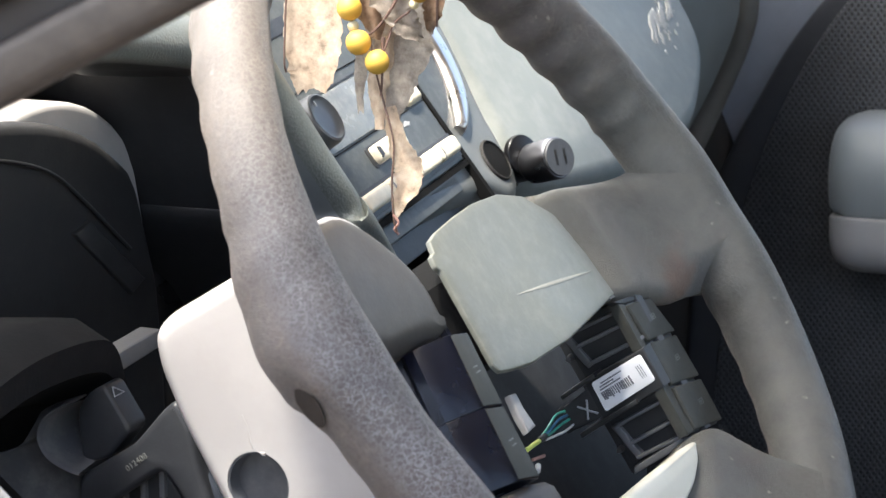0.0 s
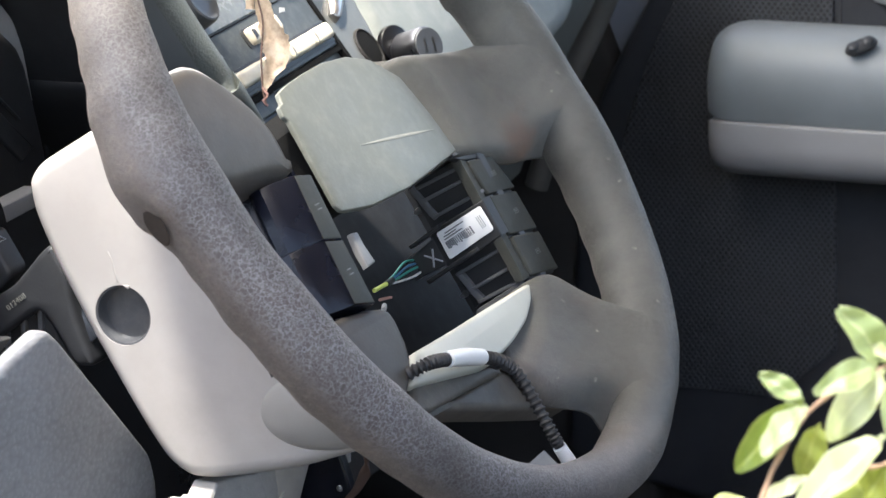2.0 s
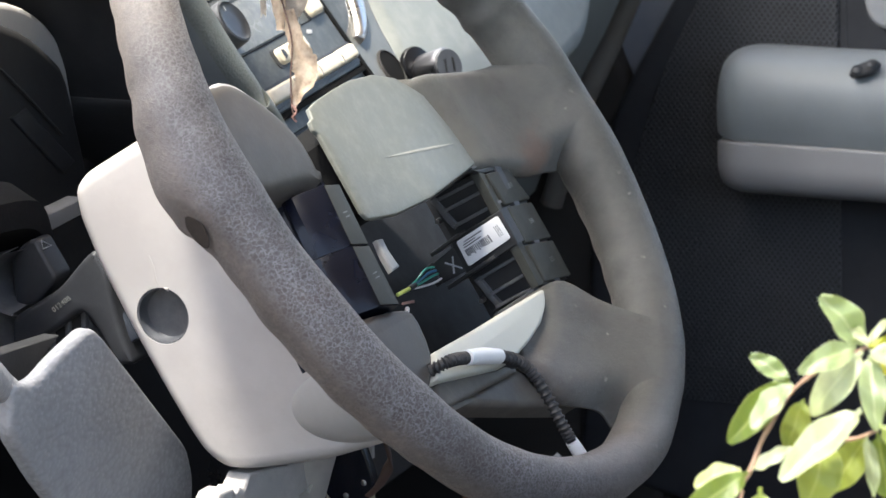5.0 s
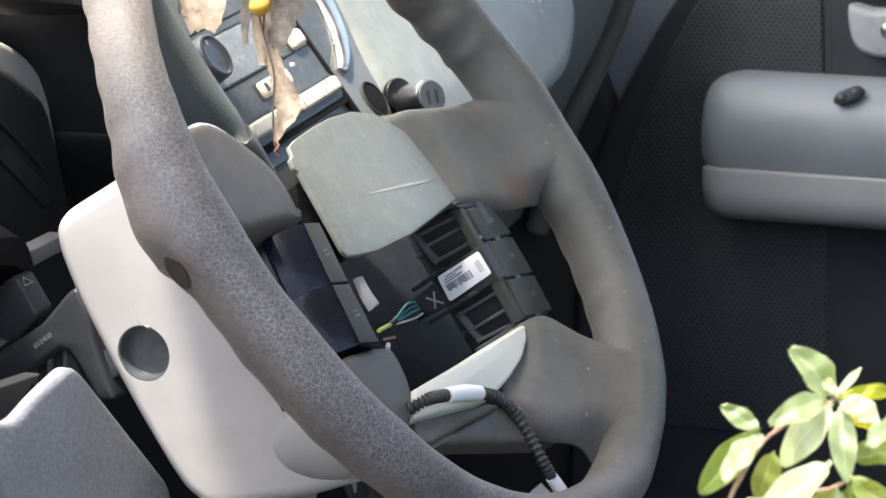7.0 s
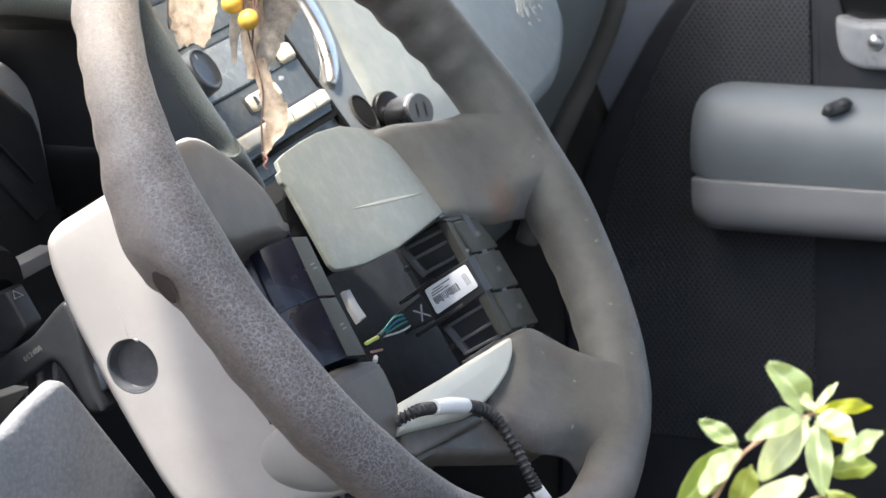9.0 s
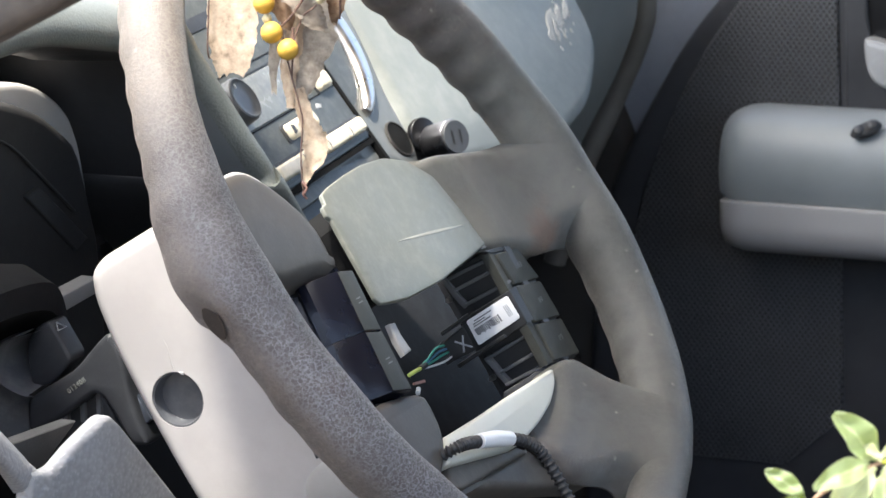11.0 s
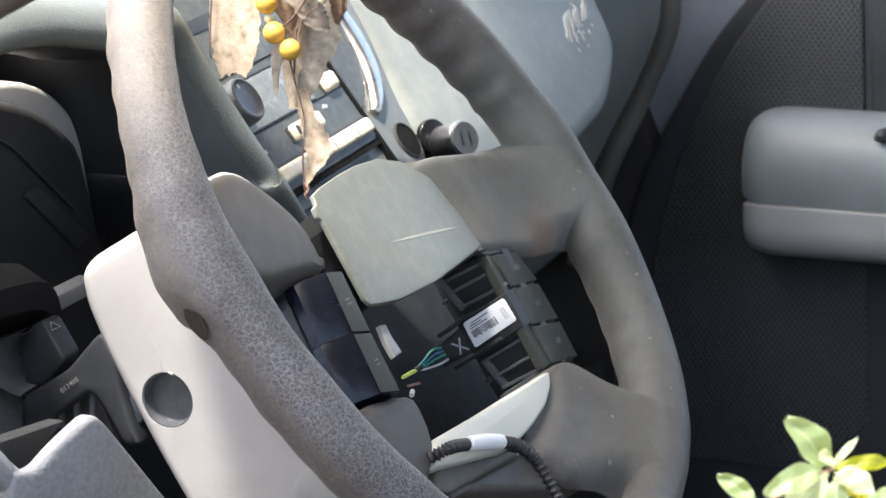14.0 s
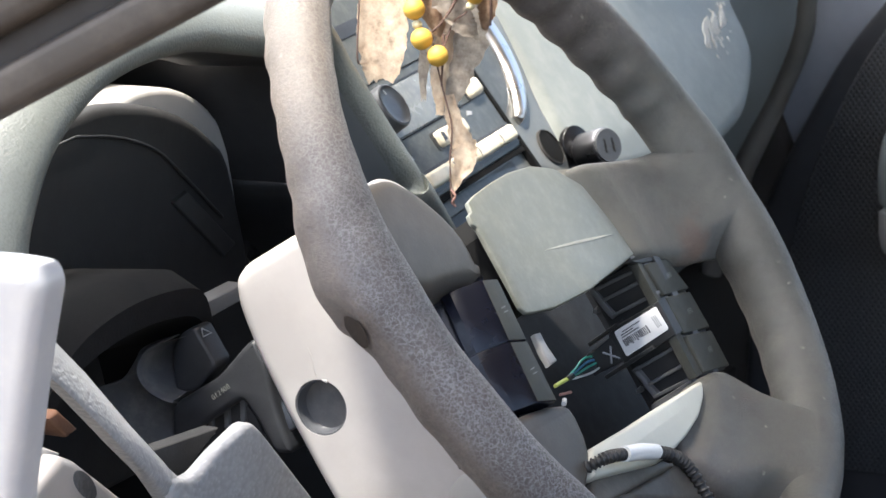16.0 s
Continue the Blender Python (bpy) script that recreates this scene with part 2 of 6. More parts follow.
def leaf_mat(name, top, edge, through_light=0.5):
    """Leaf with a pale midrib and margin and light shining through."""
    m, t, b = nodes_of(name)
    uv = t.nodes.new("ShaderNodeTexCoord")
    sep = t.nodes.new("ShaderNodeSeparateXYZ")
    link(t, uv.outputs["UV"], sep.inputs[0])
    rib = ramp(t, sep.outputs["X"], [(0.0, (0.55, 0.55, 0.55)), (0.05, (0.25, 0.25, 0.25)), (0.12, (0, 0, 0)), (0.9, (0, 0, 0)), (1.0, (0.5, 0.5, 0.5))])
    info = t.nodes.new("ShaderNodeObjectInfo")
    n = noise_tex(t, 90, 5)
    c = ramp(t, n.outputs[0], [(0.3, shade(top, 0.82)), (0.7, shade(top, 1.22))]).outputs[0]
    c2 = ramp(t, info.outputs["Random"], [(0.0, (0.62, 0.72, 0.50)), (0.35, (0.88, 0.92, 0.86)), (0.75, (1.18, 1.14, 1.24)), (1.0, (1.15, 1.12, 0.80))])
    c = mixed(t, 1.0, c, c2.outputs[0], "MULTIPLY")
    c = mixed(t, rib.outputs[0], c, edge)
    link(t, c, b.inputs["Base Color"])
    b.inputs["Roughness"].default_value = 0.43
    b.inputs["Specular IOR Level"].default_value = 1.0
    b.inputs["Coat Weight"].default_value = 0.5
    b.inputs["Coat Roughness"].default_value = 0.45
    tr = t.nodes.new("ShaderNodeBsdfTranslucent")
    link(t, mixed(t, 1.0, c, (1.10, 1.06, 0.32), "MULTIPLY"), tr.inputs[0])
    mx = t.nodes.new("ShaderNodeMixShader")
    mx.inputs[0].default_value = through_light
    link(t, b.outputs[0], mx.inputs[1])
    link(t, tr.outputs[0], mx.inputs[2])
    link(t, mx.outputs[0], t.nodes["Material Output"].inputs[0])
    return m


def dry_leaf_mat(name, a, c, glow=0.35):
    m, t, b = nodes_of(name)
    n = noise_tex(t, 150, 9, 0.72)
    col = ramp(t, n.outputs[0], [(0.30, shade(a, 0.5)), (0.44, a), (0.66, c)])
    link(t, col.outputs[0], b.inputs["Base Color"])
    b.inputs["Roughness"].default_value = 0.7
    tr = t.nodes.new("ShaderNodeBsdfTranslucent")
    link(t, col.outputs[0], tr.inputs[0])
    mx = t.nodes.new("ShaderNodeMixShader")
    mx.inputs[0].default_value = glow
    link(t, b.outputs[0], mx.inputs[1])
    link(t, tr.outputs[0], mx.inputs[2])
    link(t, mx.outputs[0], t.nodes["Material Output"].inputs[0])
    bp = t.nodes.new("ShaderNodeBump")
    bp.inputs["Strength"].default_value = 0.5
    bp.inputs["Distance"].default_value = 0.001
    link(t, n.outputs[0], bp.inputs["Height"])
    link(t, bp.outputs[0], b.inputs["Normal"])
    return m


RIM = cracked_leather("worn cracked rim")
SPOKE = plastic("dusty brown-grey plastic", (0.104, 0.095, 0.083), 0.52, 700, 0.12, 0.22, 0.5, (0.19, 0.172, 0.15), 0.25)
SPOKE_PALE = plastic("polished brown-grey plastic", (0.066, 0.058, 0.051), 0.46, 600, 0.08, 0.2, 0.4, (0.11, 0.097, 0.083), 0.3)
PAD = plastic("pale grey-green plastic", (0.125, 0.129, 0.108), 0.4, 500, 0.06, 0.07, 0.15, (0.4, 0.4, 0.36), 0.5, 30)
PALE = plastic("pale grey plastic", (0.53, 0.53, 0.46), 0.42, 400, 0.05, 0.1, 0.3)
SHROUD = plastic("light warm grey plastic", (0.395, 0.378, 0.362), 0.36, 400, 0.05, 0.13, 0.4, (0.33, 0.31, 0.285), 0.5, 16)
SHARD = plastic("dusty pale plastic", (0.48, 0.465, 0.445), 0.65, 260, 0.5, 0.25, 0.5, (0.36, 0.35, 0.33))
COLUMN = plastic("dusty beige-grey column paint", (0.42, 0.395, 0.36), 0.6, 200, 0.2, 0.3, 0.4, (0.27, 0.25, 0.22))
GUNMETAL = plastic("scuffed gunmetal paint", (0.085, 0.087, 0.092), 0.35, 300, 0.1, 0.5, 0.6, (0.18, 0.18, 0.18), 0.6, 90)
SHROUD_DARK = plastic("mid grey satin plastic", (0.24, 0.235, 0.23), 0.45, 700, 0.1, 0.12)
BLACK = plastic("black moulded plastic", (0.022, 0.0225, 0.024), 0.5, 700, 0.12, 0.3, 0.25, (0.06, 0.06, 0.06))
BLACK_SATIN = plastic("blue-black satin plastic", (0.0030, 0.0045, 0.011), 0.26, 260, 0.12, 0.3, 0.3, (0.006, 0.007, 0.012), 0.35, 60)
KEY_TOP = plastic("dark olive-grey rubber keys", (0.045, 0.046, 0.040), 0.55, 900, 0.1, 0.2, 0.4, (0.085, 0.085, 0.072), 0.2)
CAVITY = plastic("dark grey inner plastic", (0.017, 0.0175, 0.019), 0.7, 300, 0.04, 0.25, 0.6, (0.045, 0.047, 0.052), 0.2, 9)
DASH = grained("grey-green grained dash skin", (0.118, 0.128, 0.116), 900, 0.35, 0.45)
KNEE = grained("grey grained knee trim", (0.275, 0.281, 0.291), 520, 0.8, 0.42, 0.15, 0.55)
SCRATCH = plastic("scratched grey-green plastic", (0.30, 0.30, 0.265), 0.6, 300, 0.1, 0.3)
SCRAPED = plastic("scraped pale skin", (0.36, 0.355, 0.33), 0.7, 300, 0.1, 0.15)
GLOVE = plastic("pale grey-green glovebox skin", (0.185, 0.20, 0.19), 0.5, 600, 0.12, 0.1, 0.3, (0.36, 0.36, 0.33), 0.5, 12)
STACK = plastic("grey console plastic", (0.13, 0.136, 0.13), 0.45, 500, 0.06, 0.1, 0.2, (0.3, 0.28, 0.25), 0.35)
RIB = plastic("worn black ribs", (0.115, 0.117, 0.121), 0.45, 700, 0.1, 0.3, 0.3, (0.15, 0.15, 0.15))
SWITCH = plastic("slate-black switch plastic", (0.022, 0.024, 0.028), 0.5, 700, 0.1, 0.2, 0.2, (0.07, 0.075, 0.08))
FAINT = plastic("faint grey print", (0.13, 0.135, 0.125), 0.6, 300, 0.02, 0.1)
RADIO = plastic("slate grey radio face", (0.055, 0.060, 0.058), 0.45, 400, 0.05, 0.2, 0.6, (0.13, 0.13, 0.12), 0.4, 40)
CREAM = plastic("yellowed ivory keys", (0.62, 0.56, 0.43), 0.4, 300, 0.03, 0.15, 0.3, (0.45, 0.38, 0.28), 0.5, 120)
SATIN = metal("worn chrome", (0.66, 0.63, 0.60), 0.32)
STEEL = metal("dull steel", (0.42, 0.42, 0.42), 0.4)
SILVER = plastic("silver paint", (0.30, 0.305, 0.315), 0.30, 200, 0.02, 0.2, 0.5, (0.30, 0.29, 0.27), 0.5, 60)
ARM = plastic("soft grey armrest vinyl", (0.195, 0.213, 0.224), 0.45, 900, 0.12, 0.08)
ARM_LOW = plastic("warm grey armrest shell", (0.31, 0.305, 0.305), 0.55, 900, 0.12, 0.06)
DOOR = plastic("charcoal door trim", (0.036, 0.037, 0.042), 0.55, 900, 0.2, 0.25, 0.3, (0.050, 0.050, 0.052), 0.3)
MESH = dotted("perforated charcoal grille", (0.062, 0.064, 0.070), (0.016, 0.016, 0.018), (0.0036, 0.0049))
GLOSS_BLACK = plastic("glossy black plastic", (0.008, 0.008, 0.009), 0.3, 400, 0.03, 0.3, 0.1, (0.03, 0.03, 0.03), 0.4)
# Near-black that puts the shade of hollows into the colour.
SHADE_BLACK = plastic("black painted for unlit hollows", (0.010, 0.010, 0.010), 0.9, 900, 0.2, 0.2, 0.0, (0.5, 0.47, 0.42), 0.05)
CARPET = plastic("dusty black carpet", (0.030, 0.027, 0.025), 0.9, 1200, 0.5, 0.4)
PILLAR = plastic("dusty dark window frame", (0.028, 0.025, 0.023), 0.6, 300, 0.1, 0.3, 0.5, (0.072, 0.063, 0.055))
WHITE = plastic("white plastic", (0.75, 0.76, 0.75), 0.4, 300, 0.03, 0.06)
PAPER = plastic("white paper label", (0.8, 0.8, 0.8), 0.6, 300, 0.02, 0.04)
INK = plastic("grey print", (0.16, 0.16, 0.17), 0.7, 300, 0.02, 0.1)
MARK = plastic("pale print", (0.32, 0.33, 0.34), 0.6, 300, 0.02, 0.1)
BODY = plastic("silver body paint", (0.30, 0.305, 0.32), 0.3, 100, 0.02, 0.06, 0.2)
SEAT = plastic("pale seat cloth", (0.62, 0.62, 0.60), 0.9, 1500, 0.3, 0.06)
RED = plastic("red plastic", (0.35, 0.03, 0.04), 0.4)
RUST = plastic("rusty steel", (0.12, 0.055, 0.03), 0.7, 200, 0.4, 0.5)
BEAD = plastic("satin yellow bead", (0.62, 0.37, 0.055), 0.55, 200, 0.02, 0.12)
PEARL = plastic("cloudy cream bead", (0.6, 0.55, 0.35), 0.3, 200, 0.02, 0.1)
DRY = dry_leaf_mat("dry leaf", (0.62, 0.51, 0.40), (0.84, 0.76, 0.65), 0.45)
DRY_GREY = dry_leaf_mat("dry grey skin", (0.36, 0.32, 0.28), (0.60, 0.55, 0.49), 0.5)
DRY_BROWN = dry_leaf_mat("brown dry leaf", (0.26, 0.17, 0.11), (0.46, 0.34, 0.25), 0.3)
THREAD = plastic("brown thread", (0.10, 0.058, 0.045), 0.8)
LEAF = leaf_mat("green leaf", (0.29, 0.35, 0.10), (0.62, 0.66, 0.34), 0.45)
# Paler copy of the green leaf: sunlight is put into its colour.
LEAF_SUNNY = leaf_mat("pale leaf painted as sunlit", (0.47, 0.52, 0.37), (0.76, 0.79, 0.62), 0.32)
LEAF_YELLOW = leaf_mat("yellowing leaf", (0.58, 0.55, 0.03), (0.65, 0.55, 0.10), 0.45)
LEAF_DRY = dry_leaf_mat("orange dead leaf", (0.45, 0.22, 0.05), (0.62, 0.40, 0.12))
TWIG = plastic("pinkish tan twig", (0.28, 0.18, 0.12), 0.75, 500, 0.4, 0.3)
TWIG_PINK = plastic("pale pink twig", (0.36, 0.20, 0.165), 0.75, 500, 0.4, 0.2)
GROUND = plastic("dry earth", (0.17, 0.13, 0.095), 0.95, 60, 0.8, 0.35, 0.4, (0.25, 0.2, 0.14), 0.2, 1.5)
WIRE_GREEN = plastic("green wire", (0.03, 0.30, 0.22), 0.35)
WIRE_BLUE = plastic("blue wire", (0.04, 0.16, 0.33), 0.35)
WIRE_WHITE = plastic("white wire", (0.6, 0.6, 0.6), 0.35)
WIRE_YELLOW = plastic("yellow-green wire", (0.55, 0.6, 0.15), 0.35)
HEADLINER = plastic("unseen beige roof lining", (0.42, 0.38, 0.32), 0.9, 800, 0.2, 0.1)

# ---- builders ----
TILT = radians(35.58)
N = Vector((math.cos(TILT), 0, math.sin(TILT)))
UP2 = Vector((-math.sin(TILT), 0, math.cos(TILT)))


def basis(ex, ey, ez, o=(0, 0, 0)):
    m = Matrix((ex, ey, ez)).transposed().to_4x4()
    m.translation = Vector(o)
    return m


MW = basis((0, 1, 0), UP2, N)            # wheel plane: x to the passenger, y up the plane, z to the driver
MS = basis(N, UP2, (0, -1, 0))           # side view along the column: x along the axis, y up the plane, z to the near side
MX = basis((0, 1, 0), (0, 0, 1), (1, 0, 0))   # facing the rear: x = world y, y = world z, z = world x
MY = basis((1, 0, 0), (0, 0, 1), (0, -1, 0))  # facing the near side: x = world x, y = world z, z = -world y


def part(name, bm, material, parent=None, label="", sharp=35):
    me = bpy.data.meshes.new(name)
    bmesh.ops.recalc_face_normals(bm, faces=bm.faces)
    bm.to_mesh(me)
    bm.free()
    me.materials.append(material)
    me.polygons.foreach_set("use_smooth", [True] * len(me.polygons))
    me.set_sharp_from_angle(angle=radians(sharp))
    ob = new(name, me)
    if parent:
        ob.parent = parent
        if parent.type == "EMPTY":
            ob.matrix_parent_inverse = Matrix.Translation(-parent.location)
    if label:
        ob["label"] = label
    return ob


def thing(name, label, category, o=(0, 0, 0), kind="", group=""):
    e = new(name)
    e.empty_display_size = 0.01
    e.location = o
    return tagged(e, label, category, group, kind)


def rounded(poly, k=1, closed=True):
    """Chaikin corner cutting."""
    pts = [Vector(p) for p in poly]
    for _ in range(k):
        out = []
        n = len(pts)
        for i in range(n if closed else n - 1):
            a, b = pts[i], pts[(i + 1) % n]
            out += [a.lerp(b, 0.25), a.lerp(b, 0.75)]
        if not closed:
            out = [pts[0]] + out + [pts[-1]]
        pts = out
    return pts


def fillet(poly, rad, seg=4):
    """Round every corner of a plan polygon by a fixed radius."""
    pts = [Vector(p) for p in poly]
    out = []
    for i, p in enumerate(pts):
        u, v = pts[i - 1] - p, pts[(i + 1) % len(pts)] - p
        r = min(rad, 0.45 * u.length, 0.45 * v.length)
        a, c = p + u.normalized() * r, p + v.normalized() * r
        for k in range(seg + 1):
            t = k / seg
            out.append(a * (1 - t) ** 2 + p * (2 * t * (1 - t)) + c * t * t)
    return out


def inset(pts, d):
    n = len(pts)
    area = sum(pts[i].x * pts[(i + 1) % n].y - pts[(i + 1) % n].x * pts[i].y for i in range(n))
    s = 1 if area > 0 else -1
    out = []
    for i in range(n):
        a = (pts[i] - pts[i - 1])
        b = (pts[(i + 1) % n] - pts[i])
        na = Vector((-a.y, a.x)).normalized() * s
        nb = Vector((-b.y, b.x)).normalized() * s
        m = na + nb
        if m.length < 1e-6:
            m = na
        m.normalize()
        c = max(0.45, m.dot(na))
        out.append(pts[i] + m * (d / c))
    return out


def fill(bm, loops):
    """Closes a flat outline."""
    lp = loops[0]
    for tri in geometry.tessellate_polygon([[v.co for v in lp]]):
        q = [lp[i] for i in tri]
        if len(set(q)) == 3 and not bm.faces.get(q):
            bm.faces.new(q)


def dense(pts, step):
    """Splits long sides of an outline."""
    out = []
    for i, p in enumerate(pts):
        q = pts[(i + 1) % len(pts)]
        n = max(1, int((q - p).length / step))
        out += [p.lerp(q, k / n) for k in range(n)]
    return out


def ring_strip(bm, a, b):
    n = len(a)
    for i in range(n):
        bm.faces.new((a[i], a[(i + 1) % n], b[(i + 1) % n], b[i]))


def plate(poly, m, z0, z1, r=0.002, smooth=1, holes=(), bm=None, dome=None, steps=3, soft=0, fade=0.0):
    """A slab over a plan in m's x-y plane from z0 up to z1 with a rounded upper edge; holes: one (x, y, radius, depth). dome(x, y) lifts the top."""
    bm = bm or bmesh.new()
    if 0 < smooth < 1:
        pts = fillet(poly, smooth)
    else:
        pts = rounded(poly, smooth) if smooth else [Vector(p) for p in poly]
    if soft:
        pts = dense(pts, 0.004)
    rings = [[(p.x, p.y, z0) for p in pts]]
    for k in range(steps + 1):
        a = math.pi / 2 * k / steps
        q = inset(pts, r * (1 - math.cos(a))) if k else pts
        rings.append([(p.x, p.y, z1 - r + r * math.sin(a)) for p in q])

    def rim_gap(x, y):
        q = Vector((x, y))
        return min((q - (u + (w - u) * max(0.0, min(1.0, (q - u).dot(w - u) / max(1e-12, (w - u).length_squared))))).length for u, w in zip(pts, pts[1:] + pts[:1]))

    def put(p):
        z = p[2]
        if dome and p[2] > z0 + 1e-9:
            k = min(1.0, rim_gap(p[0], p[1]) / fade) if fade else 1.0
            z += dome(p[0], p[1]) * k * k * (3 - 2 * k)
        return bm.verts.new(m @ Vector((p[0], p[1], z)))
    vs = [[put(p) for p in ring] for ring in rings]
    for a, b in zip(vs, vs[1:]):
        ring_strip(bm, a, b)
    top = [vs[-1]]
    if soft:
        last = rings[-1]
        cx, cy = sum(p[0] for p in last) / len(last), sum(p[1] for p in last) / len(last)
        prev = vs[-1]
        for k in range(1, soft):
            f = 1 - k / soft
            ring = [put((cx + (p[0] - cx) * f, cy + (p[1] - cy) * f, p[2])) for p in last]
            ring_strip(bm, prev, ring)
            prev = ring
        mid = put((cx, cy, last[0][2]))
        for i in range(len(prev)):
            bm.faces.new((prev[i], prev[(i + 1) % len(prev)], mid))
        fill(bm, [vs[0]])
        return bm
    if holes:
        hx, hy, hr, depth = holes[0]
        ang = [2 * math.pi * k / 40 for k in range(40)]
        prev = [bm.verts.new(m @ Vector((hx + hr * math.cos(g), hy + hr * math.sin(g), z1))) for g in ang]
        both = vs[-1] + prev
        for tri in geometry.tessellate_polygon([[v.co for v in vs[-1]], [v.co for v in prev[::-1]]]):
            q = [both[i] if i < len(vs[-1]) else prev[len(both) - 1 - i] for i in tri]
            if len(set(q)) == 3:
                bm.faces.new(q)
        low = [bm.verts.new(m @ Vector((hx + 0.94 * hr * math.cos(g), hy + 0.94 * hr * math.sin(g), z1 - depth))) for g in ang]
        ring_strip(bm, prev, low)
        mid = bm.verts.new(m @ Vector((hx, hy, z1 - depth)))
        for i in range(len(low)):
            bm.faces.new((low[i], low[(i + 1) % len(low)], mid))
    else:
        fill(bm, top)
    fill(bm, [vs[0]])
    return bm


def catmull(pts, per=8, closed=False):
    pts = [Vector(p) for p in pts]
    n = len(pts)
    out = []
    for i in range(n if closed else n - 1):
        p0 = pts[i - 1] if (i > 0 or closed) else pts[0] * 2 - pts[1]
        p1, p2 = pts[i], pts[(i + 1) % n]
        p3 = pts[(i + 2) % n] if (i + 2 < n or closed) else p2 * 2 - p1
        for k in range(per):
            t = k / per
            out.append(0.5 * ((2 * p1) + (p2 - p0) * t + (2 * p0 - 5 * p1 + 4 * p2 - p3) * t * t + (3 * p1 - p0 - 3 * p2 + p3) * t ** 3))
    if not closed:
        out.append(pts[-1])
    return out


def tube(pts, radius, m=None, sides=10, per=6, bm=None, smooth=True, flat=1.0):
    """A round bar along pts; radius: a number, a list along pts or a function of 0..1. flat squeezes it in one direction."""
    bm = bm or bmesh.new()
    line = catmull([(m @ Vector(p)) if m else Vector(p) for p in pts], per) if smooth else [(m @ Vector(p)) if m else Vector(p) for p in pts]
    n = len(line)
    ref = Vector((0.31, 0.17, 0.93))
    prev = None
    for i, p in enumerate(line):
        d = (line[min(i + 1, n - 1)] - line[max(i - 1, 0)]).normalized()
        a = d.cross(ref).normalized()
        b = d.cross(a)
        u = i / (n - 1)
        if callable(radius):
            r = radius(u)
        elif isinstance(radius, (list, tuple)):
            f = u * (len(radius) - 1)
            j = min(int(f), len(radius) - 2)
            r = radius[j] + (radius[j + 1] - radius[j]) * (f - j)
        else:
            r = radius
        ring = [bm.verts.new(p + a * (r * math.cos(2 * math.pi * k / sides)) + b * (r * flat * math.sin(2 * math.pi * k / sides))) for k in range(sides)]
        if prev:
            ring_strip(bm, prev, ring)
        else:
            bm.faces.new(ring)
        prev = ring
    bm.faces.new(prev)
    return bm


def loft(sections, closed_section=True, cap=True, bm=None):
    bm = bm or bmesh.new()
    prev = first = None
    for s in sections:
        ring = [bm.verts.new(Vector(p)) for p in s]
        if prev:
            n = len(ring)
            for i in range(n if closed_section else n - 1):
                bm.faces.new((prev[i], prev[(i + 1) % n], ring[(i + 1) % n], ring[i]))
        else:
            first = ring
        prev = ring
    if cap and closed_section:
        fill(bm, [first])
        fill(bm, [prev])
    return bm


def ball(c, r, m=None, squash=(1, 1, 1), u=16, v=10, bm=None):
    bm = bm or bmesh.new()
    mm = (m or Matrix()) @ Matrix.Translation(c) @ Matrix.Diagonal((*squash, 1))
    bmesh.ops.create_uvsphere(bm, u_segments=u, v_segments=v, radius=r, matrix=mm)
    return bm


def cone(r1, r2, depth, m, sides=24, bm=None):
    bm = bm or bmesh.new()
    bmesh.ops.create_cone(bm, cap_ends=True, segments=sides, radius1=r1, radius2=r2, depth=depth, matrix=m @ Matrix.Translation((0, 0, depth / 2)))
    return bm


def rect(x0, y0, x1, y1):
    return [(x0, y0), (x1, y0), (x1, y1), (x0, y1)]


def offset_line(line, d):
    """A plan strip of half width d along a line."""
    ln = [Vector(p) for p in line]
    l, r = [], []
    for i, p in enumerate(ln):
        t = (ln[min(i + 1, len(ln) - 1)] - ln[max(i - 1, 0)]).normalized()
        nn = Vector((-t.y, t.x))
        l.append(p + nn * d)
        r.append(p - nn * d)
    return l + r[::-1]

# ================= setting: ground and car shell =================
bm = bmesh.new()
bmesh.ops.create_grid(bm, x_segments=40, y_segments=40, size=600)
for v in bm.verts:
    v.co.z = -0.95
tagged(part("ground", bm, GROUND), "dry bare earth round the parked car", "ground", kind="structure")

shell = thing("car_shell", "stripped car cabin with dark floor and unseen beige roof lining", "car body", (0.4, 0.35, -0.62), "structure")


def slab(name, x0, x1, y0, y1, z0, z1, mat, parent, label="", r=0.004):
    return part(name, plate(rect(x0, y0, x1, y1), Matrix(), z0, z1, r, 0), mat, parent, label)


slab("floor", -0.8, 1.7, -0.38, 1.12, -0.62, -0.58, CARPET, shell)
slab("firewall", -0.62, -0.58, -0.40, 1.12, -0.58, 0.02, CARPET, shell)
# Unseen roof; its front edge is cut to set where sun and shade fall.
part("roof", plate([(-0.32, -0.420), (-0.24, -0.395), (-0.205, -0.362), (-0.15, -0.347), (-0.105, -0.330), (-0.093, -0.30), (-0.085, -0.27), (-0.06, -0.22), (-0.038, -0.18), (-0.040, -0.15), (-0.068, -0.11), (-0.105, -0.07), (-0.13, -0.02), (-0.17, 0.12), (-0.24, 0.36), (-0.42, 0.58), (-0.45, 0.96), (-0.42, 1.10), (1.70, 1.10), (1.70, -0.420)], Matrix(), 0.585, 0.615, 0.004, 0), HEADLINER, shell, "unseen beige roof lining")
slab("rear_bulkhead", 1.66, 1.70, -0.40, 1.12, -0.58, 0.10, CARPET, shell)
slab("sill", -0.8, 1.7, -0.42, -0.38, -0.80, -0.50, BODY, shell)
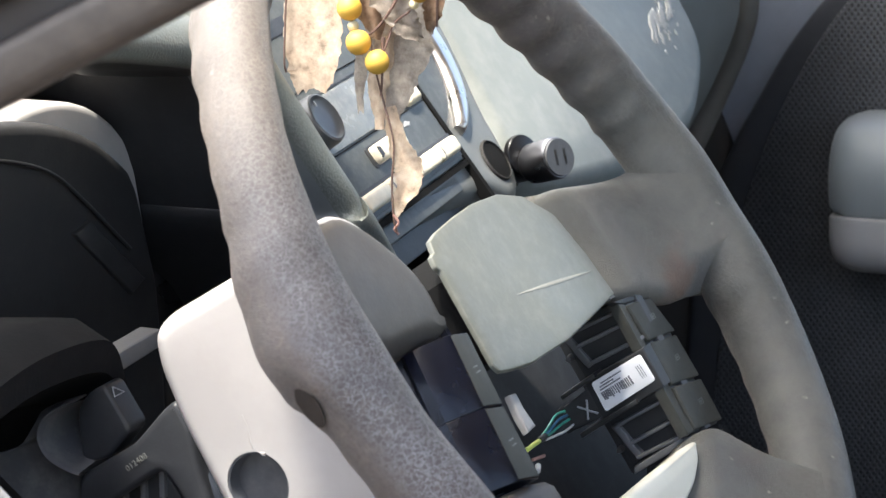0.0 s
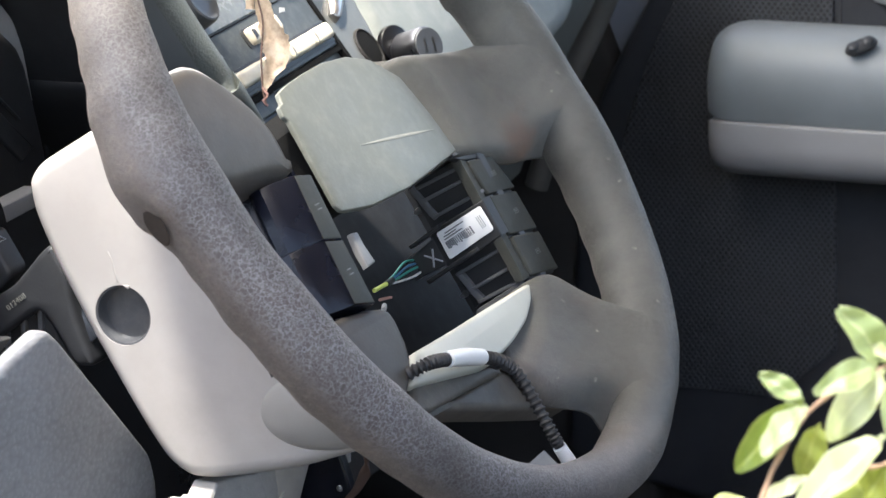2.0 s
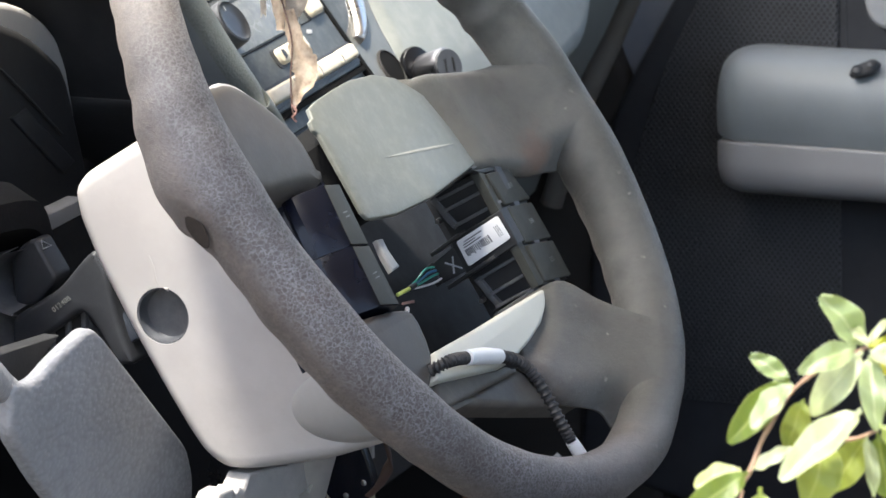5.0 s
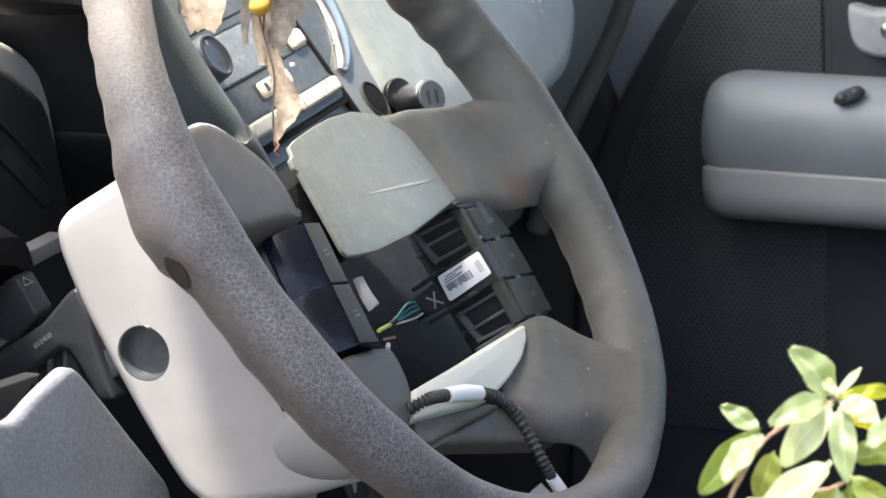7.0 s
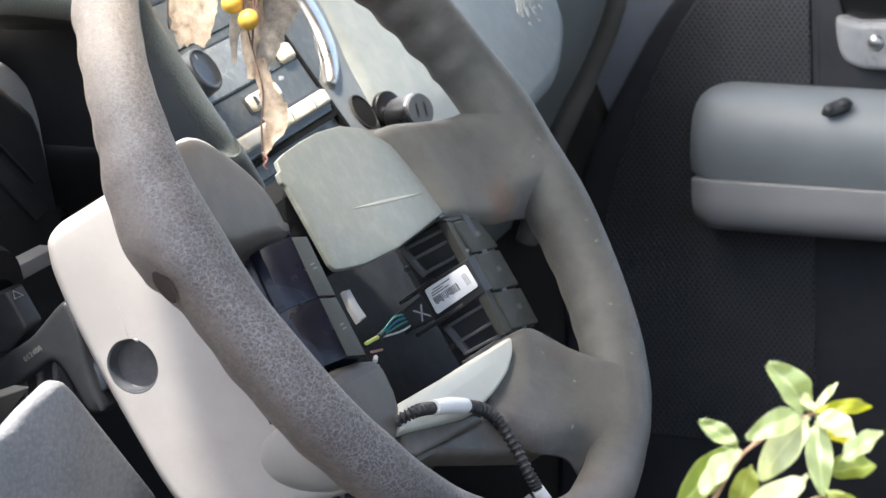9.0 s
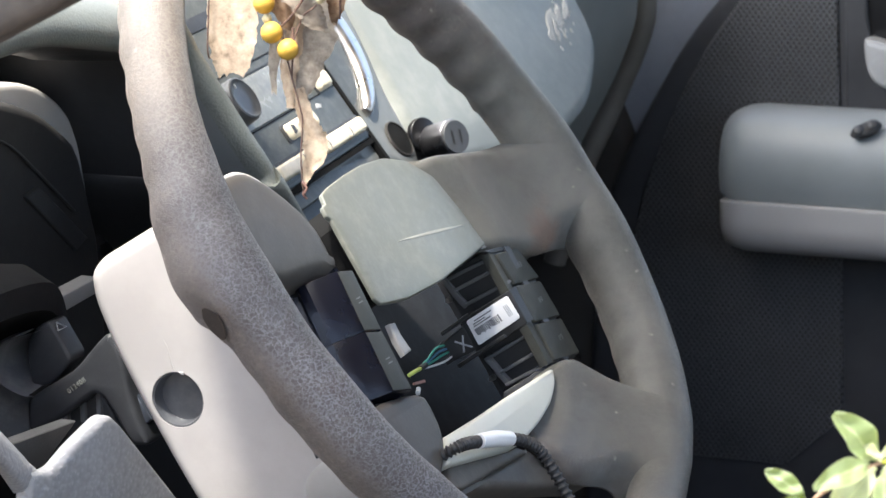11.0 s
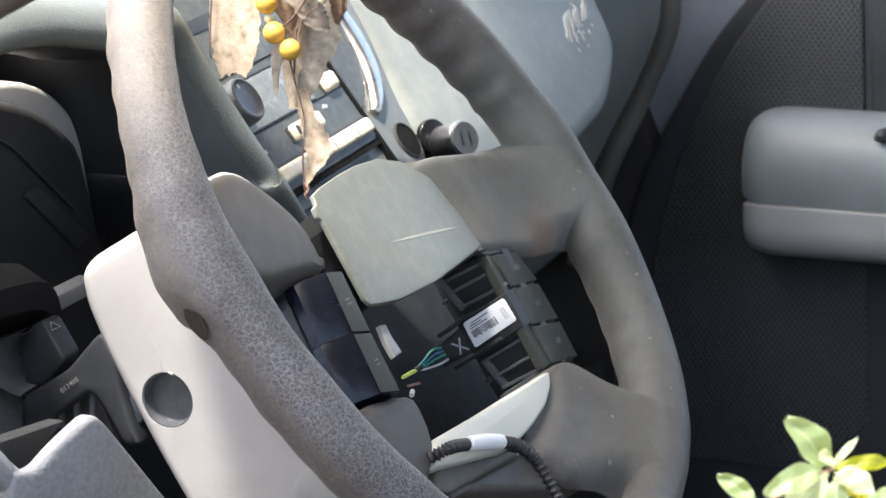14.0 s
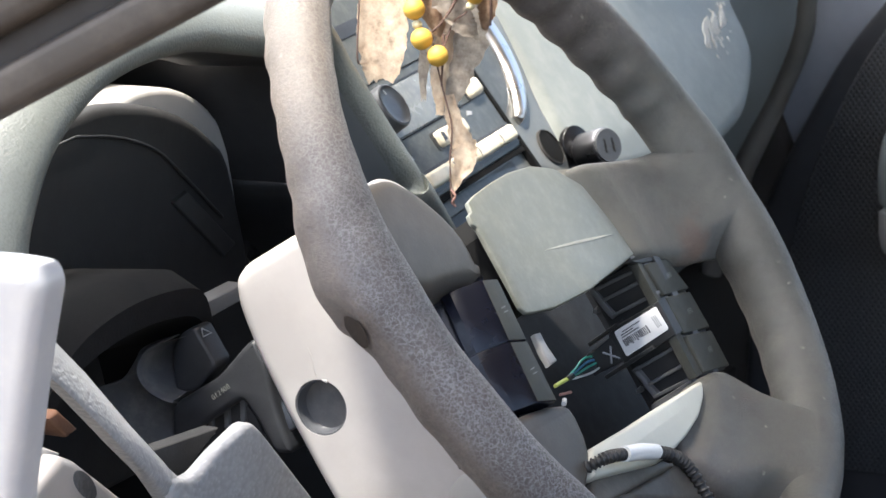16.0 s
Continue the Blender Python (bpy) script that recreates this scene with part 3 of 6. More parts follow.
# Ends where it lets a strip of sun through onto the gauge bezel.
slab("dash_top", -0.95, -0.284, -0.40, 1.08, 0.074, 0.085, DASH, shell, "grained dash top", 0.004)
slab("cowl_side", -0.95, -0.40, -0.42, -0.40, -0.55, 0.085, BODY, shell)
slab("dash_underside", -0.58, -0.30, -0.36, 1.08, -0.40, -0.36, CARPET, shell)

# driver's door below the window line, with its pale inner trim
door_near = thing("driver_door", "silver driver door with pale inner trim, window down", "car door", (0.5, -0.40, -0.5), "structure")
part("outer_panel", plate(rect(-0.45, -0.55, 1.2, -0.17), MY, 0.37, 0.42, 0.012, 0), BODY, door_near)
part("inner_trim", plate([(0.284, -0.2), (0.287, -0.065), (0.296, -0.048), (0.305, -0.034), (0.319, -0.014), (0.345, 0.02), (0.40, 0.06), (0.6, 0.1), (1.1, 0.1), (1.1, -0.2)], MY, 0.33, 0.36, 0.01), SEAT, door_near, "pale sunlit door trim")

# window pillar: two painted strips with a dark rubber channel between
pillar = thing("window_pillar", "dusty dark slanted window pillar with rubber seal", "window pillar", (0.03, -0.43, 0.15), "structure")


def along_pillar(lo, hi):
    a = Vector((-0.017, 0.130))
    d = Vector((0.082, 0.041)).normalized()
    nn = Vector((-d.y, d.x))
    return [a - d * 0.55 + nn * lo, a + d * 0.52 + nn * lo, a + d * 0.52 + nn * hi, a - d * 0.55 + nn * hi]


part("lower_strip", plate(along_pillar(-0.0028, 0.011), MY, 0.42, 0.432, 0.004, 0), PILLAR, pillar)
part("rubber_channel", plate(along_pillar(0.010, 0.020), MY, 0.42, 0.426, 0.001, 0), BLACK, pillar, "black rubber channel")
part("upper_strip", plate(along_pillar(0.019, 0.036), MY, 0.42, 0.436, 0.006, 0), PILLAR, pillar)

mirror = thing("door_mirror", "silver door mirror housing beside the window", "door mirror", (-0.05, -0.44, -0.05))
part("housing", plate([(-0.13, -0.08), (-0.027, -0.08), (-0.021, 0.0), (-0.011, 0.050), (-0.0055, 0.073), (-0.008, 0.079), (-0.02, 0.080), (-0.13, 0.077)], MY, 0.405, 0.42, 0.006, 0.008, steps=5), BODY, mirror)

# ================= steering wheel =================
wheel = thing("steering_wheel", "worn grey steering wheel with its centre pad removed", "steering wheel", (0, 0, 0))

# the rim is shaped to fit the camera's view: angle in degrees, then millimetres outwards, towards the driver, and its
# section's radius
RIM_FORM = [(100, 0.0, 0.0, 15.3), (124, 0.8, -0.6, 13.9), (132, -0.2, 0.2, 13.7), (140, -0.8, 0.9, 13.1), (148, -0.6, 0.8, 13.2), (156, -0.2, 0.3, 14.4), (163, 1.0, -1.6, 17.2), (170, 1.5, -2.5, 18.7), (175, 1.0, -1.7, 17.8), (178, 0.0, -0.1, 15.9), (181, -0.6, 1.0, 14.9), (188, -0.7, 1.3, 14.7), (196, -0.9, 1.6, 14.3), (204, -0.7, 1.2, 14.7), (212, -0.8, 1.3, 14.5), (220, -0.6, 0.9, 13.6), (228, -0.2, 0.3, 13.6), (236, -0.8, 0.8, 13.4), (244, -2.2, 1.7, 12.8), (252, -3.4, 1.7, 13.2), (268, -3.8, -0.3, 13.7), (276, -2.9, -1.1, 13.6), (284, -2.1, -1.4, 14.2), (292, -1.4, -1.3, 14.3), (300, -0.7, -0.9, 15.0), (308, -0.2, -0.2, 15.5), (320, 0.0, 0.0, 15.8), (340, 0.0, 0.0, 15.8), (400, 0.0, 0.0, 15.8)]


def rim_form(deg, k):
    """Smooth reading of one column of the rim's table."""
    deg = deg + 360 if deg < 40 else deg
    deg = max(deg, RIM_FORM[0][0])
    for a, b in zip(RIM_FORM, RIM_FORM[1:]):
        if deg <= b[0]:
            f = max(0.0, (deg - a[0]) / (b[0] - a[0]))
            f = f * f * (3 - 2 * f)
            return (a[k] + (b[k] - a[k]) * f) * 0.001
    return RIM_FORM[-1][k] * 0.001


bm = bmesh.new()
rings = []
NU, NV = 360, 40
for i in range(NU):
    a = 2 * math.pi * i / NU
    deg = math.degrees(a) % 360
    grip = 1.0 if (15 < deg < 80 or 100 < deg < 158 or 182 < deg < 222 or 315 < deg < 350) else 0.0
    d_out, d_axis, girth = rim_form(deg, 1), rim_form(deg, 2), rim_form(deg, 3)
    ring = []
    for j in range(NV):
        f = 2 * math.pi * j / NV
        inner = max(0.0, -math.cos(f)) ** 3
        back = max(0.0, -math.sin(f)) ** 2
        wave = grip * (0.0010 if deg < 80 else 0.0007 if deg < 160 else 0.0004) * math.sin(a * 0.176 / 0.0215 * 2 * math.pi) * max(inner, 0.9 * back)
        rr = girth + wave - 0.0006 * math.cos(2 * f) + 0.0004 * math.sin(a * 9 + 3 * math.sin(a * 4))
        rr -= math.exp(-((f - 2.1) / 0.05) ** 2) * 0.0007
        rr -= 0.0042 * math.exp(-((deg - 176.2) / 2.8) ** 2 - ((f - 5.72) / 0.36) ** 2)
        r = 0.1765 + d_out + rr * math.cos(f)
        ring.append(bm.verts.new((r * math.cos(a), r * math.sin(a), d_axis + rr * 1.05 * math.sin(f))))
    rings.append(ring)
for i in range(NU):
    ring_strip(bm, rings[i], rings[(i + 1) % NU])
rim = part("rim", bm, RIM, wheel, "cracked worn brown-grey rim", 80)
rim.matrix_basis = MW


# Dark lens in the rim's dent: the recess's shade is its colour.
nn = Vector((-0.37, -0.91, -0.19))
nn = (nn - UP2 * nn.dot(UP2)).normalized()
part("recess_shade", ball((0, 0, 0), 0.01, basis(UP2, nn.cross(UP2), nn, Vector((-0.0146, -0.1920, 0.0050)) - nn * 0.0034 - N * 0.0022), (1.02, 0.52, 0.06), 28, 16), plastic("brown-black recess shade", (0.036, 0.029, 0.024), 0.85, 400, 0.3, 0.3, 0.3, (0.07, 0.058, 0.048), 0.2, 120), wheel, "dark lens painted as shade in the rim's recess")


def rise(x, y):
    """Spokes climb to the rim."""
    r = math.hypot(x, y)
    q = max(0.0, min(0.052, r - 0.114))
    return 8.3 * q * q


def flow(ob):
    """Lets the shading of a spoke run on into the rim."""
    me = ob.data
    nors = []
    for v, n in zip(me.vertices, me.vertex_normals):
        r = math.hypot(v.co.x, v.co.y)
        k = max(0.0, min(1.0, (r - 0.128) / 0.034))
        k = 0.85 * k * k * (3 - 2 * k) if n.vector.z > 0 else 0.0
        nors.append((n.vector * (1 - k) + Vector((-0.74 * v.co.x / r, -0.74 * v.co.y / r, 0.67)) * k).normalized())
    me.normals_split_custom_set_from_vertices(nors)


def along(table, u):
    """Smooth reading of a small table of (u, v)."""
    for (u0, v0), (u1, v1) in zip(table, table[1:]):
        if u <= u1:
            f = (u - u0) / (u1 - u0)
            return v0 + (v1 - v0) * f
    return table[-1][1]


def web(high, low, turn, z0, z1, r, sunk):
    """A spoke along u with its two edges v given over u, turned about the hub, with rounded edges."""
    ca, sa = math.cos(turn), math.sin(turn)
    bm = bmesh.new()
    n, m = 44, 30
    hi = [(p.x, p.y) for p in catmull([(*p, 0) for p in high], 6)]
    lo = [(p.x, p.y) for p in catmull([(*p, 0) for p in low], 6)]
    prev = None
    for i in range(n + 1):
        u = hi[0][0] + (hi[-1][0] - hi[0][0]) * i / n
        va, vb = along(lo, u), along(hi, u)
        ring = []
        for k in range(m + 1):
            v = va + (vb - va) * (1 - math.cos(math.pi * k / m)) / 2
            e = min(v - va, vb - v)
            x, y = u * ca - v * sa, u * sa + v * ca
            drop = r - math.sqrt(max(0.0, r * r - max(0.0, r - e) ** 2))
            f = min(1.0, e / 0.016)
            dip = max(0.0, min(1.0, (sunk - math.hypot(x, y)) / 0.020))
            ring.append(bm.verts.new((x, y, z1 - drop + rise(x, y) * f * f * (3 - 2 * f) - 0.009 * dip * dip * (3 - 2 * dip))))
        for v in (vb, va):
            ring.append(bm.verts.new((u * ca - v * sa, u * sa + v * ca, z0)))
        if prev:
            ring_strip(bm, prev, ring)
        else:
            fill(bm, [ring])
        prev = ring
    fill(bm, [prev])
    return bm


spoke = part("spoke", web([(0.030, 0.0400), (0.050, 0.0402), (0.072, 0.0370), (0.0926, 0.0338), (0.1285, 0.0280), (0.148, 0.0258), (0.164, 0.0250), (0.180, 0.0250)],
                          [(0.030, -0.0080), (0.076, -0.0170), (0.094, -0.0240), (0.111, -0.0290), (0.130, -0.0340), (0.145, -0.0358), (0.158, -0.0375), (0.180, -0.0420)], 0.0, -0.0190, -0.010, 0.007, 0.096), RIM, wheel, "", 60)
spoke.matrix_basis = MW
flow(spoke)
spoke = part("lower_spoke", web([(0.096, -0.0120), (0.104, -0.0010), (0.1087, 0.0075), (0.120, 0.0215), (0.130, 0.0270), (0.1478, 0.0290), (0.1635, 0.0270), (0.180, 0.0250)],
                                [(0.096, -0.0550), (0.104, -0.0580), (0.1188, -0.0612), (0.1285, -0.0570), (0.1405, -0.0490), (0.150, -0.0435), (0.157, -0.0425), (0.165, -0.0480), (0.180, -0.0520)], radians(-55), -0.0195, -0.011, 0.007, 0.121), RIM, wheel, "", 60)
spoke.matrix_basis = MW
flow(spoke)
part("lower_bridge", plate([(-0.0696, -0.1056), (-0.0390, -0.1074), (0.0128, -0.1108), (0.0508, -0.1107), (0.0635, -0.1377), (0.0473, -0.1427), (0.0015, -0.1278), (-0.0537, -0.1092)],
     MW, -0.034, -0.022, 0.003, 0.004), SPOKE, wheel)
part("near_spoke", plate([(-0.108, 0.067), (-0.090, 0.067), (-0.080, 0.061), (-0.072, 0.053), (-0.060, 0.036), (-0.0555, 0.024), (-0.0535, 0.005), (-0.058, 0.004), (-0.080, 0.008), (-0.113, 0.010), (-0.126, 0.020), (-0.132, 0.045), (-0.122, 0.062)],
     MW, -0.034, -0.013, 0.008, 1, steps=6, dome=lambda x, y: -3.5 * max(0.0, 0.046 - y) ** 2, soft=6), SPOKE_PALE, wheel)
# Pale bead added for the sunlit bevel: the highlight is its colour.
part("crest", tube([(-0.116, 0.0600, -0.0185), (-0.106, 0.0635, -0.0175), (-0.094, 0.0640, -0.0172), (-0.083, 0.0600, -0.0172), (-0.073, 0.0510, -0.0175), (-0.064, 0.0380, -0.0180)], [0.0012, 0.0021, 0.0023, 0.0019, 0.0012, 0.0006], MW, 12, 6), SHROUD, wheel, "pale bead painted as the spoke's sunlit edge")
part("near_lower_spoke", plate([(-0.101, -0.053), (-0.066, -0.058), (-0.059, -0.063), (-0.065, -0.082), (-0.078, -0.092), (-0.100, -0.100), (-0.125, -0.088), (-0.130, -0.060), (-0.120, -0.056)],
     MW, -0.034, -0.014, 0.004, 1), SPOKE_PALE, wheel)
part("upper_cover", plate([(-0.0403, 0.0400), (-0.0307, 0.0420), (-0.010, 0.0440), (0.0096, 0.0450), (0.0334, 0.0436), (0.0527, 0.0380), (0.0700, 0.0250), (0.0760, 0.0035), (0.0785, -0.0170), (0.0450, -0.0195), (0.0128, -0.0216), (-0.0249, -0.0208), (-0.0430, -0.0180), (-0.0500, -0.0165), (-0.0520, -0.0130), (-0.0503, -0.0030), (-0.0478, 0.0140), (-0.0456, 0.0278), (-0.0476, 0.0300), (-0.0462, 0.0345), (-0.0425, 0.0352)],
     MW, -0.0153, -0.0135, 0.0008, 0.0008, dome=lambda x, y: 0.0025 * math.cos((x - 0.015) * 22) * math.cos(y * 26), soft=8), PAD, wheel, "pale scratched inner cover", 50)
bm = bmesh.new()
prev = None
for i in range(13):
    x, y = -0.006 + 0.074 * i / 12, 0.0046 - 0.0081 * i / 12
    w = 0.0008 * math.sin(math.pi * (i + 0.4) / 13)
    z = -0.01335 + 0.0025 * math.cos((x - 0.015) * 22) * math.cos(y * 26)
    row = [bm.verts.new(MW @ Vector((x, y + w * k, z + (0.00012 if k == 0 else 0)))) for k in (-1, 0, 1)]
    if prev:
        bm.faces.new((prev[0], prev[1], row[1], row[0]))
        bm.faces.new((prev[1], prev[2], row[2], row[1]))
    prev = row
part("scratch_mark", bm, SCRATCH, wheel, "pale scratch")
# Painted near-black so that the gap under the cover stays dark.
part("pad_box", plate([(-0.036, 0.036), (0.050, 0.034), (0.068, 0.022), (0.074, -0.012), (-0.020, -0.015), (-0.044, -0.010)], MW, -0.050, -0.0160, 0.001, 1), SHADE_BLACK, wheel, "black box under the cover")
part("lower_cover", plate([(-0.0688, -0.0821), (-0.0231, -0.0837), (0.0183, -0.0844), (0.0655, -0.0858), (0.0580, -0.0930), (0.0424, -0.0990), (0.0194, -0.1031), (0.0022, -0.1046), (-0.0148, -0.1054), (-0.0800, -0.0932)], MW, -0.020, -0.0125, 0.002, 0.004), PALE, wheel, "pale curved lower cover")
part("cover_fold", plate([(-0.0711, -0.0930), (-0.0039, -0.1058), (0.0033, -0.1115), (-0.0285, -0.1089), (-0.0475, -0.1078), (-0.0736, -0.1061), (-0.0834, -0.1017)], MW, -0.026, -0.018, 0.002, 0.003), SPOKE, wheel, "dusty folded edge of the cover")
part("hub_floor", plate([(-0.058, 0.030), (0.075, 0.034), (0.110, 0.038), (0.170, 0.030), (0.170, -0.110), (-0.066, -0.092)], MW, -0.084, -0.072, 0.002, 1), CAVITY, wheel, "dusty dark hub cavity")

# keys on the far side of the hub
MKEY = MW @ pose(0, -0.022, -0.0125, 5.4, 0, 0)
far_keys = part("key_panel", plate([(0.0825, 0.0008), (0.11, -0.0016), (0.1161, -0.0233), (0.1147, -0.0674), (0.0841, -0.0636), (0.0835, -0.0195)], MKEY, -0.034, -0.0030, 0.001, 0), BLACK, wheel, "black key panel")
for q in ([(0.0821, -0.0019), (0.1073, -0.0048), (0.1145, -0.0232), (0.0846, -0.0198)],
          [(0.0849, -0.0208), (0.1132, -0.0248), (0.1148, -0.0452), (0.0846, -0.0409)],
          [(0.0848, -0.042), (0.1143, -0.0467), (0.1141, -0.0666), (0.0842, -0.0623)]):
    key = part("key", plate(q, MKEY, -0.0055, 0.0, 0.0007, 0.0010), KEY_TOP, far_keys)
    c = sum((Vector(p) for p in q), Vector((0, 0))) / 4 + Vector((0.003, 0))
    for lo, hi in (((-0.0022, -0.0012), (0.0022, -0.0009)), ((-0.0022, 0.0009), (0.0022, 0.0012)), ((-0.0022, -0.0009), (-0.0017, 0.0009)), ((0.0017, -0.0009), (0.0022, 0.0009)), ((-0.0008, -0.0004), (0.0008, 0.0004))):
        part("icon_bar", plate(rect(c.x + lo[0], c.y + lo[1], c.x + hi[0], c.y + hi[1]), MKEY, -0.0005, 0.00015, 0.0001, 0), FAINT, key)
part("frame_bar", plate([(0.0770, 0.0016), (0.0822, -0.0012), (0.0838, -0.0626), (0.0765, -0.062)], MKEY, -0.0060, -0.0012, 0.0004, 0), KEY_TOP, far_keys)
part("frame_bar", plate([(0.0713, 0.0025), (0.1085, -0.0016), (0.1083, -0.0041), (0.0816, -0.0011)], MKEY, -0.004, -0.0008, 0.0006, 0), BLACK, far_keys)

# keys on the near side of the hub: two blocks with dark sloping flanks over a black bed
near_keys = part("near_key_panel", loft([[MW @ Vector((x + dx, y, h)) for x, h in ((-0.0565, -0.024), (-0.0565, -0.0195), (-0.0600, -0.0190), (-0.080, -0.026), (-0.096, -0.050), (-0.056, -0.050))] for y, dx in ((0.0105, 0.002), (-0.025, -0.006), (-0.0590, -0.015))]), BLACK_SATIN, wheel, "black key bed", 25)
for l0, r0, l1, r1 in (((-0.0733, 0.0057), (-0.0597, 0.0029), (-0.0822, -0.0236), (-0.0675, -0.0271)), ((-0.0822, -0.0239), (-0.0676, -0.0274), (-0.0902, -0.0527), (-0.0741, -0.0567))):
    l0, r0, l1, r1 = Vector(l0), Vector(r0), Vector(l1), Vector(r1)
    secs = []
    for f, q in ((0.0, 0.0003), (0.015, 0.0), (0.985, 0.0), (1.0, 0.0003)):
        l, r = l0.lerp(l1, f), r0.lerp(r1, f)
        side = (l - r).normalized()
        line = [(r, -0.024), (r, -0.0120), (r + side * 0.0008, -0.0112), (l, -0.0110), (l + side * 0.0016, -0.0118), (l + side * 0.0045, -0.0146), (l + side * 0.0085, -0.0170), (l + side * 0.0125, -0.0212), (l + side * 0.0132, -0.0255), (l + side * 0.0110, -0.0280)]
        secs.append([MW @ Vector((p.x, p.y, h - q)) for p, h in line])
    key = part("key", loft(secs), BLACK_SATIN, near_keys, "blue-black key with a sloping flank", 28)
    u, v = (l0 - r0).normalized() * 0.0010, (l1 - l0).normalized() * 0.0005
    part("key_top", plate([r0 + u + v, l0 - u * 0.2 + v, l1 - u * 0.2 - v, r1 + u - v], MW, -0.0125, -0.01065, 0.0003, 0), KEY_TOP, key, "olive-grey key top")
    c = (l0 + l1 + r0 + r1) / 4
    for s in (-1, 1):
        part("icon_bar", plate(rect(c.x - 0.0020, c.y + s * 0.0011 - 0.0003, c.x + 0.0020, c.y + s * 0.0011 + 0.0003), MW, -0.0112, -0.0105, 0.0001, 0), FAINT, key)
part("clip", plate([(-0.0407, -0.0259), (-0.0355, -0.0267), (-0.0368, -0.0330), (-0.0364, -0.0415), (-0.0446, -0.0419), (-0.0440, -0.0345)], MW, -0.023, -0.020, 0.001, 0), SHROUD_DARK, wheel, "dull plastic clip")

# wall of ribs with the module and its paper label
ZW = -0.080
rib_wall = part("rib_wall", plate([(-0.055, -0.016), (-0.012, -0.018), (-0.019, -0.087), (-0.060, -0.087)], MS, ZW - 0.020, ZW - 0.014, 0.0005, 0), plastic("dusty black bracket", (0.042, 0.044, 0.048), 0.5, 500, 0.08, 0.2, 0.3, (0.09, 0.095, 0.10)), wheel, "black ribbed bracket")
for s0, t0, s1, t1 in ((-0.0423, -0.0211, -0.0147, -0.0243), (-0.0425, -0.0276, -0.0155, -0.0302), (-0.0423, -0.0366, -0.0152, -0.0388), (-0.0486, -0.0650, -0.0190, -0.0660), (-0.0465, -0.0745, -0.0211, -0.0755), (-0.0475, -0.0812, -0.0216, -0.0832)):
    part("rib", plate([(s0, t0 + 0.0008), (s1, t1 + 0.0008), (s1, t1 - 0.0008), (s0, t0 - 0.0008)], MS, ZW - 0.015, ZW, 0.0004, 0), RIB, rib_wall)
part("edge_bar", plate([(-0.0500, -0.0170), (-0.0165, -0.0165), (-0.0165, -0.0182), (-0.0430, -0.0192)], MS, ZW - 0.015, ZW + 0.001, 0.0005, 0), RIB, rib_wall)
part("edge_bar", plate([(-0.0500, -0.0835), (-0.0240, -0.0835), (-0.0240, -0.0865), (-0.0520, -0.0865)], MS, ZW - 0.015, ZW + 0.001, 0.0005, 0), RIB, rib_wall)
for t0, s0 in ((-0.0290, -0.0445), (-0.0735, -0.0480)):
    part("arm", plate(offset_line([(s0 - 0.0005, t0 + 0.0095), (s0 + 0.0005, t0 + 0.003), (s0 + 0.0010, t0 - 0.003), (s0 + 0.0022, t0 - 0.0085)], 0.0016), MS, ZW - 0.010, ZW - 0.001, 0.0005, 0), RIB, rib_wall)
    part("screw", cone(0.0016, 0.0012, 0.004, MS @ pose(s0 - 0.0045, t0 - 0.001, ZW - 0.004, 0, 0, 0), 12), STEEL, rib_wall, "small steel screw")
module = part("module", plate([(-0.047, -0.0415), (-0.0150, -0.0425), (-0.0165, -0.0610), (-0.049, -0.0610)], MS, ZW - 0.009, ZW + 0.004, 0.0008, 0), BLACK, wheel, "black sensor module")
tag_label = part("paper_label", plate([(-0.0440, -0.0435), (-0.0175, -0.0440), (-0.0180, -0.0568), (-0.0455, -0.0572)], MS, ZW + 0.0035, ZW + 0.0046, 0.0003, 0.0015), PAPER, module, "white printed paper label")
random.seed(5)
for i in range(15):
    s0 = -0.0425 + i * 0.00105
    part("print_bar", plate(rect(s0, -0.0535 + 0.0012 * random.random(), s0 + random.choice((0.0004, 0.0006, 0.0008)), -0.0492), MS, ZW + 0.0045, ZW + 0.0049, 0.0001, 0), INK, tag_label)
for i, (a, b) in enumerate(((-0.042, -0.031), (-0.0415, -0.034), (-0.040, -0.029))):
    part("print_bar", plate(rect(a, -0.0484 + i * 0.0012, b, -0.0478 + i * 0.0012), MS, ZW + 0.0045, ZW + 0.0049, 0.0001, 0), INK, tag_label)
for i in range(3):
    part("print_bar", plate(rect(-0.0225 + i * 0.001, -0.0535, -0.0221 + i * 0.001, -0.0475), MS, ZW + 0.0045, ZW + 0.0048, 0.0001, 0), MARK, tag_label)
part("rail", plate([(-0.0590, -0.0412), (-0.0400, -0.0405), (-0.0400, -0.0425), (-0.0590, -0.0432)], MS, ZW - 0.006, ZW + 0.006, 0.0005, 0), BLACK, module)
part("rail", plate([(-0.0610, -0.0592), (-0.0300, -0.0592), (-0.0300, -0.0612), (-0.0610, -0.0615)], MS, ZW - 0.006, ZW + 0.006, 0.0005, 0), BLACK, module)
plug = part("plug", plate([(-0.0620, -0.0460), (-0.0465, -0.0445), (-0.0475, -0.0585), (-0.0630, -0.0570)], MS, ZW - 0.004, ZW + 0.004, 0.001, 0), BLACK, module, "black plug with a chalk cross")
part("chalk_cross", plate(offset_line([(-0.0555, -0.0490), (-0.0490, -0.0560)], 0.0004), MS, ZW + 0.0035, ZW + 0.0045, 0.0001, 0), MARK, plug)
part("chalk_cross", plate(offset_line([(-0.0545, -0.0560), (-0.0500, -0.0485)], 0.0004), MS, ZW + 0.0035, ZW + 0.0046, 0.0001, 0), MARK, plug)
